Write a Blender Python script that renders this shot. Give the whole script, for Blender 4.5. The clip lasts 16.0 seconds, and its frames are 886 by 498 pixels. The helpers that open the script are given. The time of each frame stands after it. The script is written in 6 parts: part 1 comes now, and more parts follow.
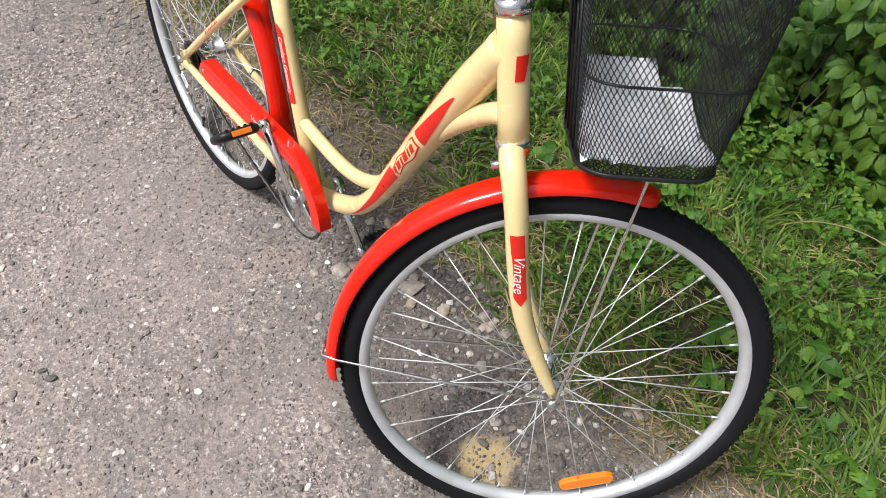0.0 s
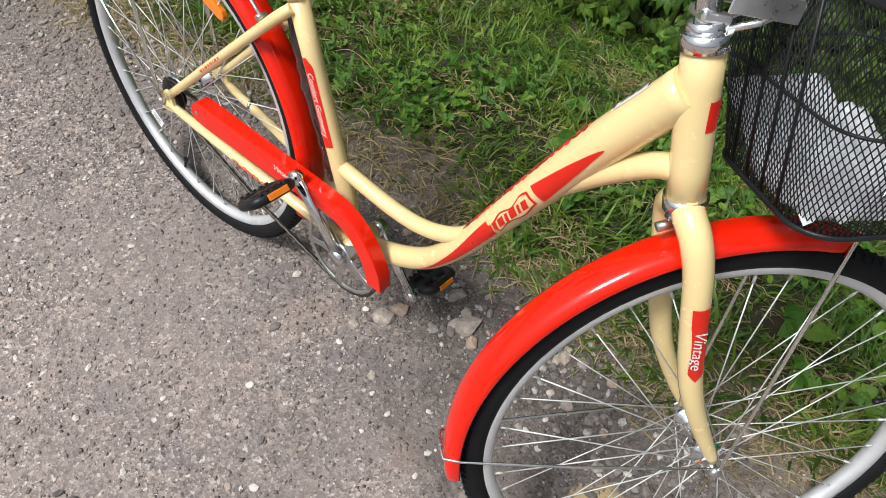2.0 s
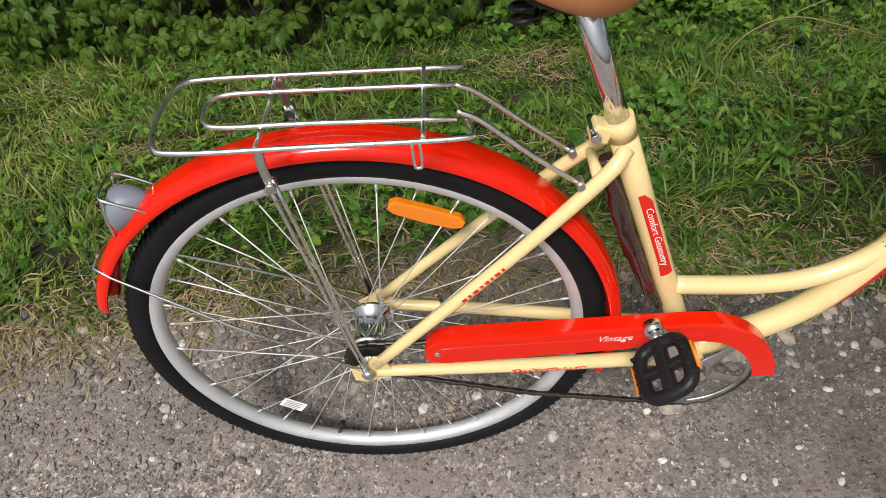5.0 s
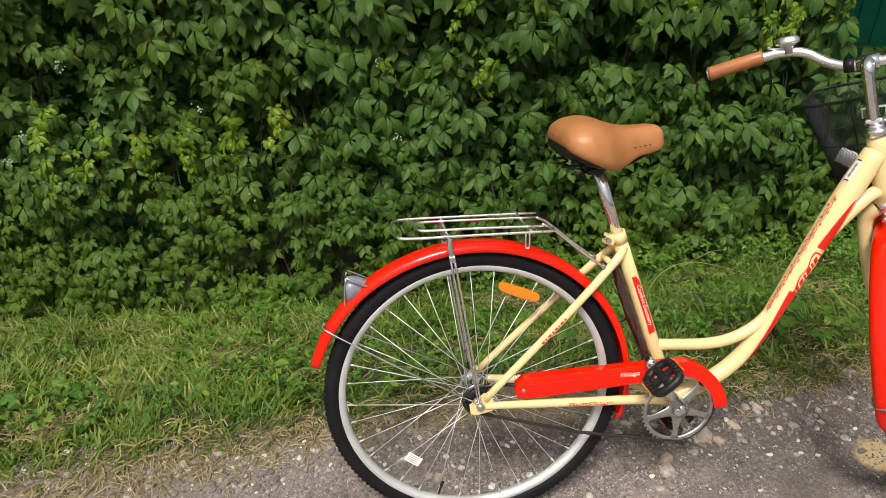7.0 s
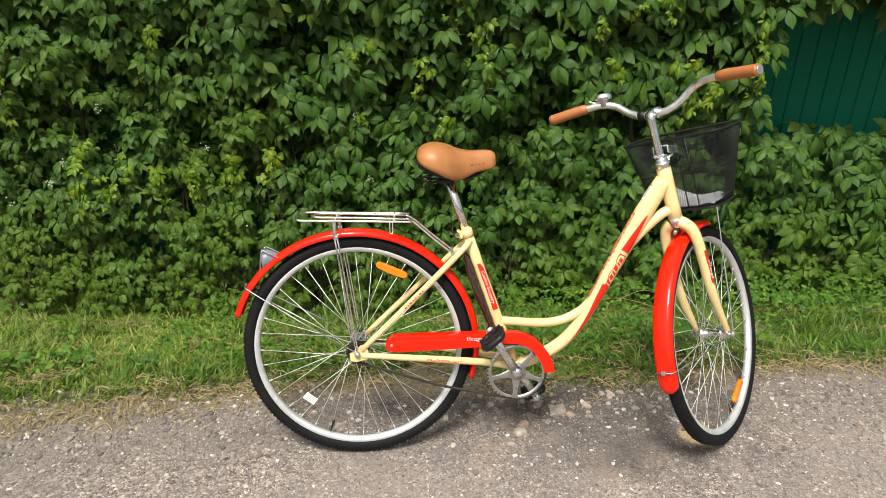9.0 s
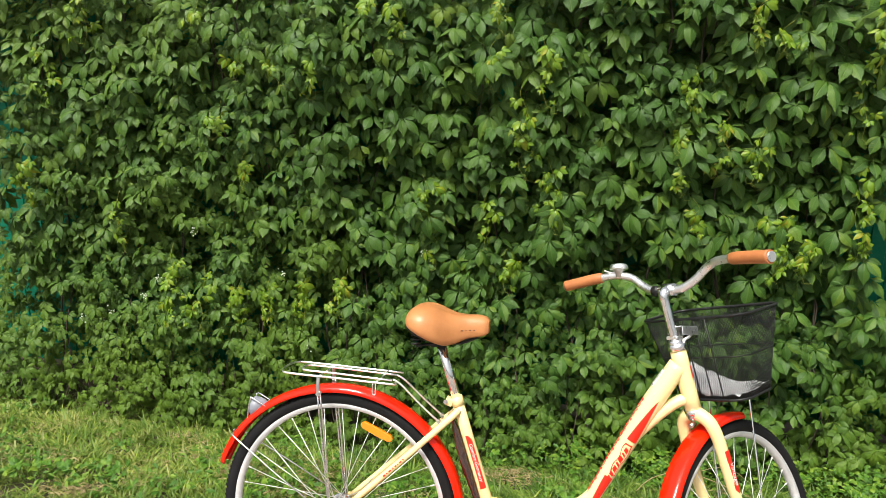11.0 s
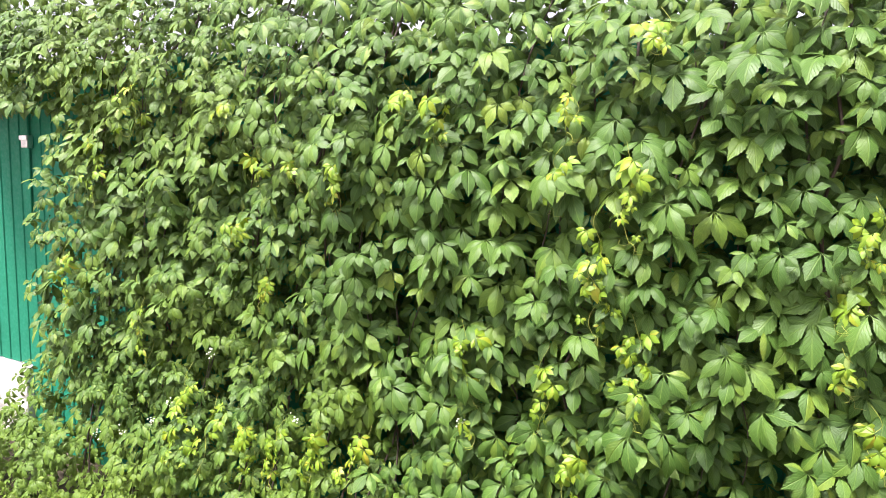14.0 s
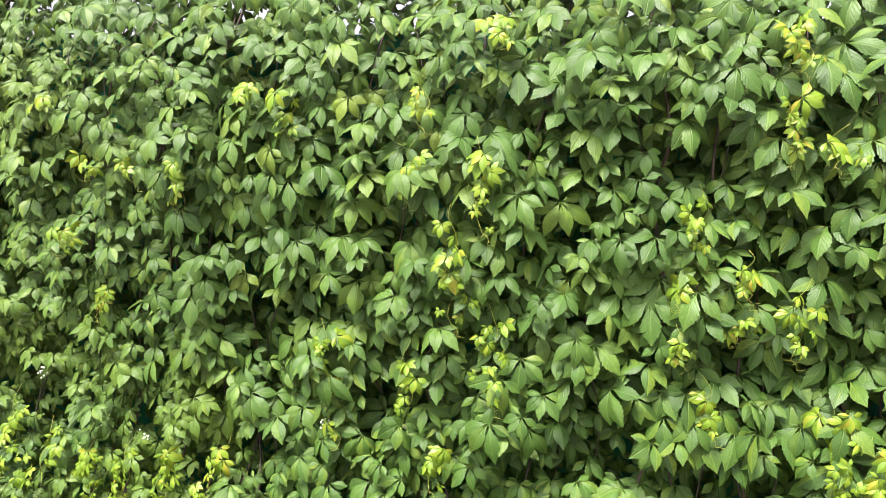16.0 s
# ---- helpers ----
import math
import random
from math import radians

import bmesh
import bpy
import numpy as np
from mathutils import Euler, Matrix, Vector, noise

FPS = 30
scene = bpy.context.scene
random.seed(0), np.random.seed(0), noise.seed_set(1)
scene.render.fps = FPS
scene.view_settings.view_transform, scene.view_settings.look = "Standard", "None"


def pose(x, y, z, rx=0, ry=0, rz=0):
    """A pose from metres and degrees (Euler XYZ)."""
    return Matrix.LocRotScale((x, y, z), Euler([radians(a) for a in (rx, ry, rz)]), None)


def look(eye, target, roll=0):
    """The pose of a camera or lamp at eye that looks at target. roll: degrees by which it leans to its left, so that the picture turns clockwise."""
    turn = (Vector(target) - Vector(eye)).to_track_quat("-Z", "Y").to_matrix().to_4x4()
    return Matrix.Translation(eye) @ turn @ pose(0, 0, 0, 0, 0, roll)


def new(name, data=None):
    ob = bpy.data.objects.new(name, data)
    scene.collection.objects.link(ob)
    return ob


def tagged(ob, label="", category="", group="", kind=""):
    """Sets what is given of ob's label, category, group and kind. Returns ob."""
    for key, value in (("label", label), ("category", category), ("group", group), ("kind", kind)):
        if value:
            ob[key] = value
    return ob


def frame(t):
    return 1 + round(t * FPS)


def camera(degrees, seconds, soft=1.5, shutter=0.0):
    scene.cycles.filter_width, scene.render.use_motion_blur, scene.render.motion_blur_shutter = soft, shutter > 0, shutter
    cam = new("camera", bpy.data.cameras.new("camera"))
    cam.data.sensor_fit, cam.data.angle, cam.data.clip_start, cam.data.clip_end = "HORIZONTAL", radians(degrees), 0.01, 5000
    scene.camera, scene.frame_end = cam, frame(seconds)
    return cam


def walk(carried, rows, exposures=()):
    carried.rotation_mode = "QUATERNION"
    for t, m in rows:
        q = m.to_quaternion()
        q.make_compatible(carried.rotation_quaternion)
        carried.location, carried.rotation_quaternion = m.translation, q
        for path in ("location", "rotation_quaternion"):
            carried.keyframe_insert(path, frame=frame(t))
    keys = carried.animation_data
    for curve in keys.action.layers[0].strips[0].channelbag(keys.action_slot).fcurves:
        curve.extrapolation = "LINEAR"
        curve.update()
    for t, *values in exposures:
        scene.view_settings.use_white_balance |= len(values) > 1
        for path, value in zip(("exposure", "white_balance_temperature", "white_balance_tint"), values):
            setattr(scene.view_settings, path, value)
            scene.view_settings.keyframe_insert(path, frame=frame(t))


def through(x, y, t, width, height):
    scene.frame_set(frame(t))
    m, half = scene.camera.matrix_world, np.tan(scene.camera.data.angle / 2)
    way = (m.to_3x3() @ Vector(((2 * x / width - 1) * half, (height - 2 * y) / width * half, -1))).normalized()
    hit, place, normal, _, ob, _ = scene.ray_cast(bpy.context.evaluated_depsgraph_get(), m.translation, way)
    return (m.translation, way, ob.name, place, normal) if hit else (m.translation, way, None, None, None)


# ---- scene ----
cam = camera(67.09, 16.0, soft=0.75)
ROWS = [
    (0.0, 1.4293, -0.3165, 1.3518, 36.056, 2.516, 51.055),
    (0.5, 1.4252, -0.3407, 1.3376, 33.950, 2.650, 49.253),
    (1.0, 1.3612, -0.3652, 1.3269, 35.617, 0.129, 47.844),
    (1.5, 1.2614, -0.3822, 1.3091, 33.331, -1.079, 47.304),
    (2.0, 1.0756, -0.3509, 1.3076, 32.215, 2.044, 41.135),
    (2.5, 0.9166, -0.3755, 1.3073, 32.726, -0.245, 35.627),
    (3.0, 0.7327, -0.4167, 1.3102, 32.234, -1.682, 23.606),
    (3.5, 0.5745, -0.3595, 1.2783, 30.541, 0.376, 20.423),
    (4.0, 0.4027, -0.2718, 1.2630, 27.762, 2.422, 21.919),
    (4.2, 0.3565, -0.2529, 1.2586, 27.612, 2.735, 17.656),
    (6.3, -0.1965, -0.8027, 1.3879, 45.677, 1.931, -15.473),
    (6.5, -0.2327, -0.8707, 1.4210, 48.694, 0.635, -14.934),
    (7.0, -0.2005, -1.0783, 1.4719, 57.452, 1.211, -7.490),
    (7.5, -0.0845, -1.2743, 1.5009, 58.865, 0.806, -1.919),
    (8.0, -0.0206, -1.4235, 1.5278, 63.859, 0.205, -6.285),
    (8.2, -0.0028, -1.4905, 1.5287, 63.443, 0.450, -6.827),
    (10.3, 0.4683, -1.7587, 1.5747, 66.798, 1.255, 6.051),
    (10.5, 0.4878, -1.7275, 1.5884, 69.480, 1.721, 6.544),
    (11.0, 0.5657, -1.5406, 1.6276, 73.625, -0.015, 9.190),
    (11.5, 0.6510, -1.3729, 1.6577, 77.943, 0.297, 11.043),
    (12.0, 0.7861, -1.1985, 1.6731, 80.568, -0.848, 15.329),
    (12.5, 0.8397, -1.0088, 1.6519, 79.590, -0.615, 14.891),
    (13.0, 0.7932, -0.7711, 1.6428, 80.650, -2.078, 13.915),
    (13.5, 0.8353, -0.5689, 1.6683, 79.861, -1.112, 19.009),
    (14.0, 0.9384, -0.4288, 1.6488, 81.851, -2.155, 25.980),
    (14.5, 0.9569, -0.3700, 1.6595, 83.291, -1.157, 20.446),
    (15.0, 0.9564, -0.3725, 1.6937, 83.839, -1.495, 16.918),
    (15.5, 0.9593, -0.3829, 1.6851, 82.605, -1.803, 14.821),
    (16.0, 0.9557, -0.3877, 1.6644, 81.396, -1.469, 14.277),
]
EXPOSURES = [(0.0, 0.15, 6050, 9), (1.5, 0.03, 6050, 9), (3.0, -0.24, 6100, 8), (4.2, -0.30, 6200, 8), (6.3, -0.12, 6500, 9), (8.2, 0.14, 6700, 6), (10.3, 0.40, 6500, 3), (11.0, 0.70, 6600, 6), (11.7, 1.70, 6500, 14), (12.5, 1.96, 6400, 25), (14.3, 2.05, 6400, 25), (15.3, 2.0, 6400, 25), (16.0, 1.94, 6400, 25)]
walk(cam, [(t, pose(x, y, z, rx, ry, rz)) for t, x, y, z, rx, ry, rz in ROWS], EXPOSURES)

# ---- world and light: bright overcast day ----
SUN_ELEV, SUN_AZ = 64.0, 205.0
world = bpy.data.worlds.new("sky")
scene.world = world
world.use_nodes = True
wn = world.node_tree
wn.nodes.clear()
sky = wn.nodes.new("ShaderNodeTexSky")
sky.sky_type = "NISHITA"
sky.sun_disc = False
sky.sun_elevation = radians(SUN_ELEV)
sky.sun_rotation = radians(SUN_AZ)
sky.air_density, sky.dust_density, sky.ozone_density = 1.0, 6.0, 0.6
haze = wn.nodes.new("ShaderNodeHueSaturation")
haze.inputs["Saturation"].default_value = 0.25
bg = wn.nodes.new("ShaderNodeBackground")
bg.inputs["Strength"].default_value = 0.112
wout = wn.nodes.new("ShaderNodeOutputWorld")
wn.links.new(sky.outputs[0], haze.inputs["Color"])
wn.links.new(haze.outputs[0], bg.inputs["Color"])
wn.links.new(bg.outputs[0], wout.inputs["Surface"])
sun = new("sun", bpy.data.lights.new("sun", "SUN"))
sun.data.energy, sun.data.angle, sun.data.color = 3.6, radians(16), (1.0, 0.955, 0.88)
az = radians(SUN_AZ)
sun.matrix_world = look((20 * math.sin(az), 20 * math.cos(az), 20 * math.tan(radians(SUN_ELEV))), (0, 0, 0))


# ---- materials ----
class Nodes:
    """A short way to write a node material."""

    def __init__(self, name, rough=0.5, metal=0.0, spec=0.5):
        self.mat = bpy.data.materials.new(name)
        self.mat.use_nodes = True
        self.tree = self.mat.node_tree
        self.bsdf = self.tree.nodes["Principled BSDF"]
        self.out = self.tree.nodes["Material Output"]
        self.put(self.bsdf, "Roughness", rough)
        self.put(self.bsdf, "Metallic", metal)
        self.put(self.bsdf, "Specular IOR Level", spec)

    def put(self, node, key, value):
        if isinstance(value, bpy.types.NodeSocket):
            self.tree.links.new(value, node.inputs[key])
        else:
            node.inputs[key].default_value = value

    def node(self, kind, **values):
        n = self.tree.nodes.new(kind)
        for k, v in values.items():
            self.put(n, k.replace("_", " "), v)
        return n

    def coords(self, which="Object"):
        return self.node("ShaderNodeTexCoord").outputs[which]

    def noise(self, scale, detail=4.0, rough=0.6, vec=None):
        n = self.node("ShaderNodeTexNoise", Scale=scale, Detail=detail, Roughness=rough)
        self.put(n, "Vector", vec if vec is not None else self.coords())
        return n.outputs["Fac"]

    def ramp(self, fac, stops):
        n = self.node("ShaderNodeValToRGB")
        self.put(n, "Fac", fac)
        els = n.color_ramp.elements
        while len(els) < len(stops):
            els.new(0.5)
        for e, (p, c) in zip(els, stops):
            e.position = p
            e.color = (*c, 1.0)
        return n.outputs["Color"]

    def mix(self, fac, a, b, blend="MIX"):
        n = self.tree.nodes.new("ShaderNodeMix")
        n.data_type, n.blend_type = "RGBA", blend
        for i, v in ((0, fac), (6, a), (7, b)):
            if isinstance(v, bpy.types.NodeSocket):
                self.tree.links.new(v, n.inputs[i])
            else:
                n.inputs[i].default_value = v if i == 0 else (*v, 1.0)
        return n.outputs[2]

    def math(self, op, a, b=0.0, clamp=False):
        n = self.tree.nodes.new("ShaderNodeMath")
        n.operation, n.use_clamp = op, clamp
        for i, v in ((0, a), (1, b)):
            if isinstance(v, bpy.types.NodeSocket):
                self.tree.links.new(v, n.inputs[i])
            else:
                n.inputs[i].default_value = v
        return n.outputs[0]

    def map(self, v, a, b, c=0.0, d=1.0):
        n = self.node("ShaderNodeMapRange")
        for i, x in enumerate((v, a, b, c, d)):
            self.put(n, i, x)
        return n.outputs[0]

    def bump(self, height, strength=0.3, distance=0.002):
        n = self.node("ShaderNodeBump", Strength=strength, Distance=distance, Height=height)
        self.put(self.bsdf, "Normal", n.outputs[0])

    def color(self, value):
        self.put(self.bsdf, "Base Color", value if isinstance(value, bpy.types.NodeSocket) else (*value, 1.0))
        return self


def paint(name, col, dark, rough=0.22, coat=0.5, spec=0.5):
    """Glossy stove enamel with faint dust and unevenness."""
    n = Nodes(name, rough, spec=spec)
    dust = n.noise(9.0, 5.0)
    n.color(n.mix(n.map(dust, 0.5, 0.85, 0.0, 0.5), col, dark))
    n.put(n.bsdf, "Roughness", n.map(n.noise(40.0), 0.3, 0.7, rough * 0.75, rough * 1.5))
    n.put(n.bsdf, "Coat Weight", coat)
    n.put(n.bsdf, "Coat Roughness", 0.08)
    n.bump(n.noise(160.0, 2.0), 0.05, 0.001)
    return n.mat


def metal(name, col, rough, fine=90.0, amount=1.0):
    n = Nodes(name, rough, amount)
    n.color(n.mix(n.map(n.noise(14.0, 5.0), 0.45, 0.8, 0.0, 0.6), col, tuple(c * 0.62 for c in col)))
    n.put(n.bsdf, "Roughness", n.map(n.noise(fine), 0.3, 0.7, max(rough - 0.06, 0.03), rough + 0.12))
    return n.mat


def rubber(name, col, rough, scale=60.0):
    n = Nodes(name, rough, spec=0.25)
    n.color(n.mix(n.map(n.noise(18.0, 5.0), 0.5, 0.8), col, tuple(c * 1.6 + 0.002 for c in col)))
    n.bump(n.noise(scale, 3.0), 0.25, 0.002)
    return n.mat


def leather(name, col, dark):
    n = Nodes(name, 0.42, spec=0.45)
    n.color(n.mix(n.map(n.noise(16.0, 5.0), 0.4, 0.75), col, dark))
    v = n.node("ShaderNodeTexVoronoi", Scale=420.0)
    n.put(v, "Vector", n.coords())
    n.bump(n.math("ADD", v.outputs["Distance"], n.noise(120.0)), 0.12, 0.001)
    return n.mat


def leafy(name, island, stops, rough=0.46, through=0.14, veins=False, patchy=False):
    """Thin leaf tissue: glossy above, letting some light through; colour varies from leaf to leaf."""
    n = Nodes(name, rough, spec=0.27)
    if island:
        rnd = n.node("ShaderNodeNewGeometry").outputs["Random Per Island"]
    else:
        rnd = n.node("ShaderNodeObjectInfo").outputs["Random"]
    if patchy:
        where = n.node("ShaderNodeNewGeometry").outputs["Position"]
        rnd = n.math("ADD", n.math("MULTIPLY", rnd, 0.5), n.map(n.noise(8.0, 3.0, vec=where), 0.36, 0.66, 0.0, 0.5))
        wx = n.node("ShaderNodeSeparateXYZ")
        n.put(wx, 0, where)
        rnd = n.math("ADD", rnd, n.map(wx.outputs[0], -0.1, -1.2, 0.0, 0.26))
    base = n.ramp(rnd, stops)
    if veins:
        pos = n.node("ShaderNodeNewGeometry").outputs["Position"]
        sx = n.node("ShaderNodeSeparateXYZ")
        n.put(sx, 0, pos)
        young = n.math("ADD", n.noise(1.3, 3.0, vec=pos), n.map(sx.outputs[0], -2.6, 0.6, 0.16, -0.05))
        young = n.math("ADD", young, n.map(sx.outputs[2], -0.5, 0.25, 0.27, 0.0))
        base = n.mix(n.map(young, 0.56, 0.84, 0.0, 0.70), base, (0.105, 0.165, 0.010))
    if patchy:
        pos = n.node("ShaderNodeNewGeometry").outputs["Position"]
        base = n.mix(n.map(n.noise(3.2, 4.0, vec=pos), 0.52, 0.70, 0.0, 0.5), base, (0.23, 0.235, 0.055))
        base = n.mix(n.map(n.noise(1.7, 3.0, vec=pos), 0.50, 0.66, 0.0, 0.45), base, (0.045, 0.115, 0.012))
    col = n.mix(n.map(n.noise(70.0, 5.0), 0.35, 0.70, 0.0, 0.6), base, tuple(min(1, c * 1.5) for c in stops[0][1]))
    n.color(col)
    if veins:
        uv = n.node("ShaderNodeUVMap").outputs[0]
        sp = n.node("ShaderNodeSeparateXYZ")
        n.put(sp, 0, uv)
        off = n.math("ABSOLUTE", n.math("SUBTRACT", sp.outputs[0], 0.5))
        rib = n.map(off, 0.012, 0.045, 1.0, 0.0)
        wave = n.math("SINE", n.math("MULTIPLY", n.math("SUBTRACT", sp.outputs[1], n.math("MULTIPLY", off, 0.75)), 48.0))
        vein = n.math("MAXIMUM", rib, n.map(wave, 0.72, 1.0, 0.0, 0.55))
        col = n.mix(n.math("MULTIPLY", vein, 0.26), col, (0.14, 0.23, 0.04))
        n.color(col)
        n.bump(n.math("SUBTRACT", n.noise(90.0, 3.0), n.math("MULTIPLY", vein, 0.9)), 0.70, 0.003)
    else:
        n.bump(n.noise(140.0, 3.0), 0.35, 0.002)
    tr = n.node("ShaderNodeBsdfTranslucent")
    n.put(tr, "Color", n.mix(0.5, col, (0.22, 0.34, 0.02)))
    ms = n.node("ShaderNodeMixShader", Fac=through)
    n.tree.links.new(n.bsdf.outputs[0], ms.inputs[1])
    n.tree.links.new(tr.outputs[0], ms.inputs[2])
    n.tree.links.new(ms.outputs[0], n.out.inputs["Surface"])
    return n.mat


CREAM = paint("cream_enamel", (0.80, 0.62, 0.30), (0.74, 0.565, 0.27), 0.20)
RED = paint("red_enamel", (0.74, 0.013, 0.0015), (0.68, 0.011, 0.0015), 0.07, 0.0, 0.42)
DECAL = paint("red_decal", (0.68, 0.016, 0.004), (0.58, 0.016, 0.006), 0.35, 0.0)
WHITE_INK = paint("white_ink", (0.78, 0.74, 0.68), (0.65, 0.60, 0.55), 0.4, 0.1)
DARK_INK = paint("dark_red_ink", (0.22, 0.015, 0.012), (0.16, 0.02, 0.015), 0.4, 0.1)
CHROME = metal("chrome", (0.80, 0.80, 0.80), 0.12)
RACK_WIRE = metal("bright_plated_wire", (0.93, 0.93, 0.92), 0.30)
STEEL = metal("zinc_steel", (0.62, 0.62, 0.61), 0.32)
ALLOY = metal("rim_alloy", (0.70, 0.70, 0.71), 0.48, 240.0, 0.55)
SPOKE = metal("spoke_steel", (0.72, 0.72, 0.70), 0.45, 240.0, 0.6)
CHAIN_STEEL = metal("oiled_chain", (0.10, 0.09, 0.08), 0.45)
TYRE = rubber("tyre_rubber", (0.005, 0.005, 0.006), 0.75)
PLASTIC = rubber("black_plastic", (0.012, 0.012, 0.013), 0.40, 200.0)
WIRE = rubber("black_coated_wire", (0.014, 0.014, 0.015), 0.38, 200.0)
TAN = leather("tan_leatherette", (0.42, 0.175, 0.062), (0.34, 0.13, 0.042))
GRIP = leather("grip_leatherette", (0.40, 0.145, 0.050), (0.31, 0.105, 0.034))
ORANGE = paint("orange_reflector", (0.85, 0.22, 0.005), (0.75, 0.16, 0.004), 0.15, 0.8)
GREYLENS = paint("grey_lens", (0.20, 0.21, 0.25), (0.15, 0.16, 0.19), 0.32, 0.1)
PAPER = rubber("white_paper", (0.90, 0.91, 0.94), 0.7, 30.0)
SLEEVE = paint("wrapped_sleeve", (0.035, 0.016, 0.013), (0.09, 0.045, 0.035), 0.12, 1.0)
FENCE_GREEN = paint("green_coated_sheet", (0.004, 0.135, 0.075), (0.004, 0.11, 0.062), 0.60, 0.0, 0.2)
CONCRETE = rubber("pale_concrete", (0.44, 0.42, 0.40), 0.85, 40.0)
LEAF_STOPS = [(0.0, (0.023, 0.060, 0.008)), (0.35, (0.034, 0.082, 0.011)), (0.7, (0.049, 0.104, 0.013)), (0.93, (0.078, 0.138, 0.015)), (1.0, (0.11, 0.165, 0.015))]
LEAF_ONE = leafy("creeper_leaf_single", False, LEAF_STOPS, 0.50, 0.07, veins=True)
LEAF_MANY = leafy("creeper_leaf", True, LEAF_STOPS, 0.50, 0.07, veins=True)
LEAF_YOUNG = leafy("young_creeper_leaf", True, [(0.0, (0.075, 0.145, 0.010)), (0.6, (0.120, 0.195, 0.012)), (0.9, (0.175, 0.220, 0.014)), (1.0, (0.26, 0.21, 0.02))])
WEED = leafy("weed_leaf", True, [(0.0, (0.030, 0.085, 0.008)), (0.6, (0.075, 0.160, 0.014)), (1.0, (0.17, 0.24, 0.025))], 0.55)
GRASS = leafy("grass_blade", True, [(0.0, (0.018, 0.048, 0.006)), (0.35, (0.052, 0.115, 0.012)), (0.7, (0.145, 0.225, 0.024)), (0.9, (0.26, 0.32, 0.055)), (1.0, (0.38, 0.36, 0.12))], 0.5, 0.20, patchy=True)
STRAW = leafy("dry_grass", True, [(0.0, (0.17, 0.125, 0.060)), (0.6, (0.42, 0.33, 0.18)), (1.0, (0.20, 0.165, 0.060))], 0.6)
TENDRIL = rubber("tendril_skin", (0.17, 0.20, 0.03), 0.5)
FLOWER = rubber("white_florets", (0.38, 0.42, 0.31), 0.7)


def stem_mat():
    n = Nodes("creeper_stem", 0.8)
    n.color(n.mix(n.noise(30.0), (0.020, 0.014, 0.010), (0.060, 0.042, 0.026)))
    n.bump(n.noise(90.0), 0.5, 0.003)
    return n.mat


STEM = stem_mat()


def dark_patch_mask(n, pos, sep):
    """Below about 1 where ground and pebbles are darkened round the bicycle's wheels."""
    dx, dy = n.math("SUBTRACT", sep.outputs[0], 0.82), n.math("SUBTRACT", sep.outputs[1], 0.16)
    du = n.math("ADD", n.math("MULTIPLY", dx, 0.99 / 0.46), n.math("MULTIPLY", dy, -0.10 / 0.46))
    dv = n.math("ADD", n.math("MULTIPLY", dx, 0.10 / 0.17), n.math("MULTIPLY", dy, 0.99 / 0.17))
    dark_patch = n.math("ADD", n.math("MULTIPLY", du, du), n.math("MULTIPLY", dv, dv))
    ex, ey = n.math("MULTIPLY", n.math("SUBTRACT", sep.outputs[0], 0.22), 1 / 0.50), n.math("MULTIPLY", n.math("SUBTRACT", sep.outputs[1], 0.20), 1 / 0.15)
    dark_patch = n.math("MINIMUM", dark_patch, n.math("ADD", n.math("ADD", n.math("MULTIPLY", ex, ex), n.math("MULTIPLY", ey, ey)), 0.45))
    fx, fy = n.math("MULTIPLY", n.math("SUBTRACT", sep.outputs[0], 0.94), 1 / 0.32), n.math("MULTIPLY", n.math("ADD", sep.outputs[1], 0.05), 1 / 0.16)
    dark_patch = n.math("MINIMUM", dark_patch, n.math("ADD", n.math("ADD", n.math("MULTIPLY", fx, fx), n.math("MULTIPLY", fy, fy)), 0.20))
    dark_patch = n.math("ADD", dark_patch, n.map(n.noise(9.0, 6.0, vec=pos), 0.3, 0.7, -0.8, 0.8))
    return dark_patch


def stone_mat():
    n = Nodes("pebble", 0.8, spec=0.3)
    rnd = n.node("ShaderNodeNewGeometry").outputs["Random Per Island"]
    base = n.ramp(rnd, [(0.0, (0.07, 0.062, 0.058)), (0.4, (0.18, 0.155, 0.14)), (0.72, (0.28, 0.24, 0.205)), (0.90, (0.44, 0.38, 0.33)), (0.97, (0.74, 0.70, 0.65))])
    pos = n.node("ShaderNodeNewGeometry").outputs["Position"]
    sep = n.node("ShaderNodeSeparateXYZ")
    n.put(sep, 0, pos)
    base = n.mix(n.map(dark_patch_mask(n, pos, sep), 0.3, 1.5, 0.40, 0.0), base, (0.06, 0.052, 0.047))
    n.color(n.mix(n.map(n.noise(120.0, 5.0), 0.35, 0.75), base, (0.15, 0.13, 0.12)))
    n.bump(n.noise(260.0, 4.0), 0.5, 0.002)
    return n.mat


def stone_single():
    n = Nodes("stone", 0.8, spec=0.3)
    rnd = n.node("ShaderNodeObjectInfo").outputs["Random"]
    base = n.ramp(rnd, [(0.0, (0.30, 0.26, 0.225)), (0.5, (0.44, 0.37, 0.31)), (0.8, (0.38, 0.26, 0.18)), (1.0, (0.60, 0.54, 0.49))])
    n.color(n.mix(n.map(n.noise(90.0, 5.0), 0.35, 0.75), base, (0.20, 0.17, 0.15)))
    n.bump(n.noise(200.0, 4.0), 0.6, 0.003)
    return n.mat


PEBBLE, STONE = stone_mat(), stone_single()
PALE_CHIP = rubber("pale_stone_chip", (0.50, 0.46, 0.42), 0.8, 160.0)


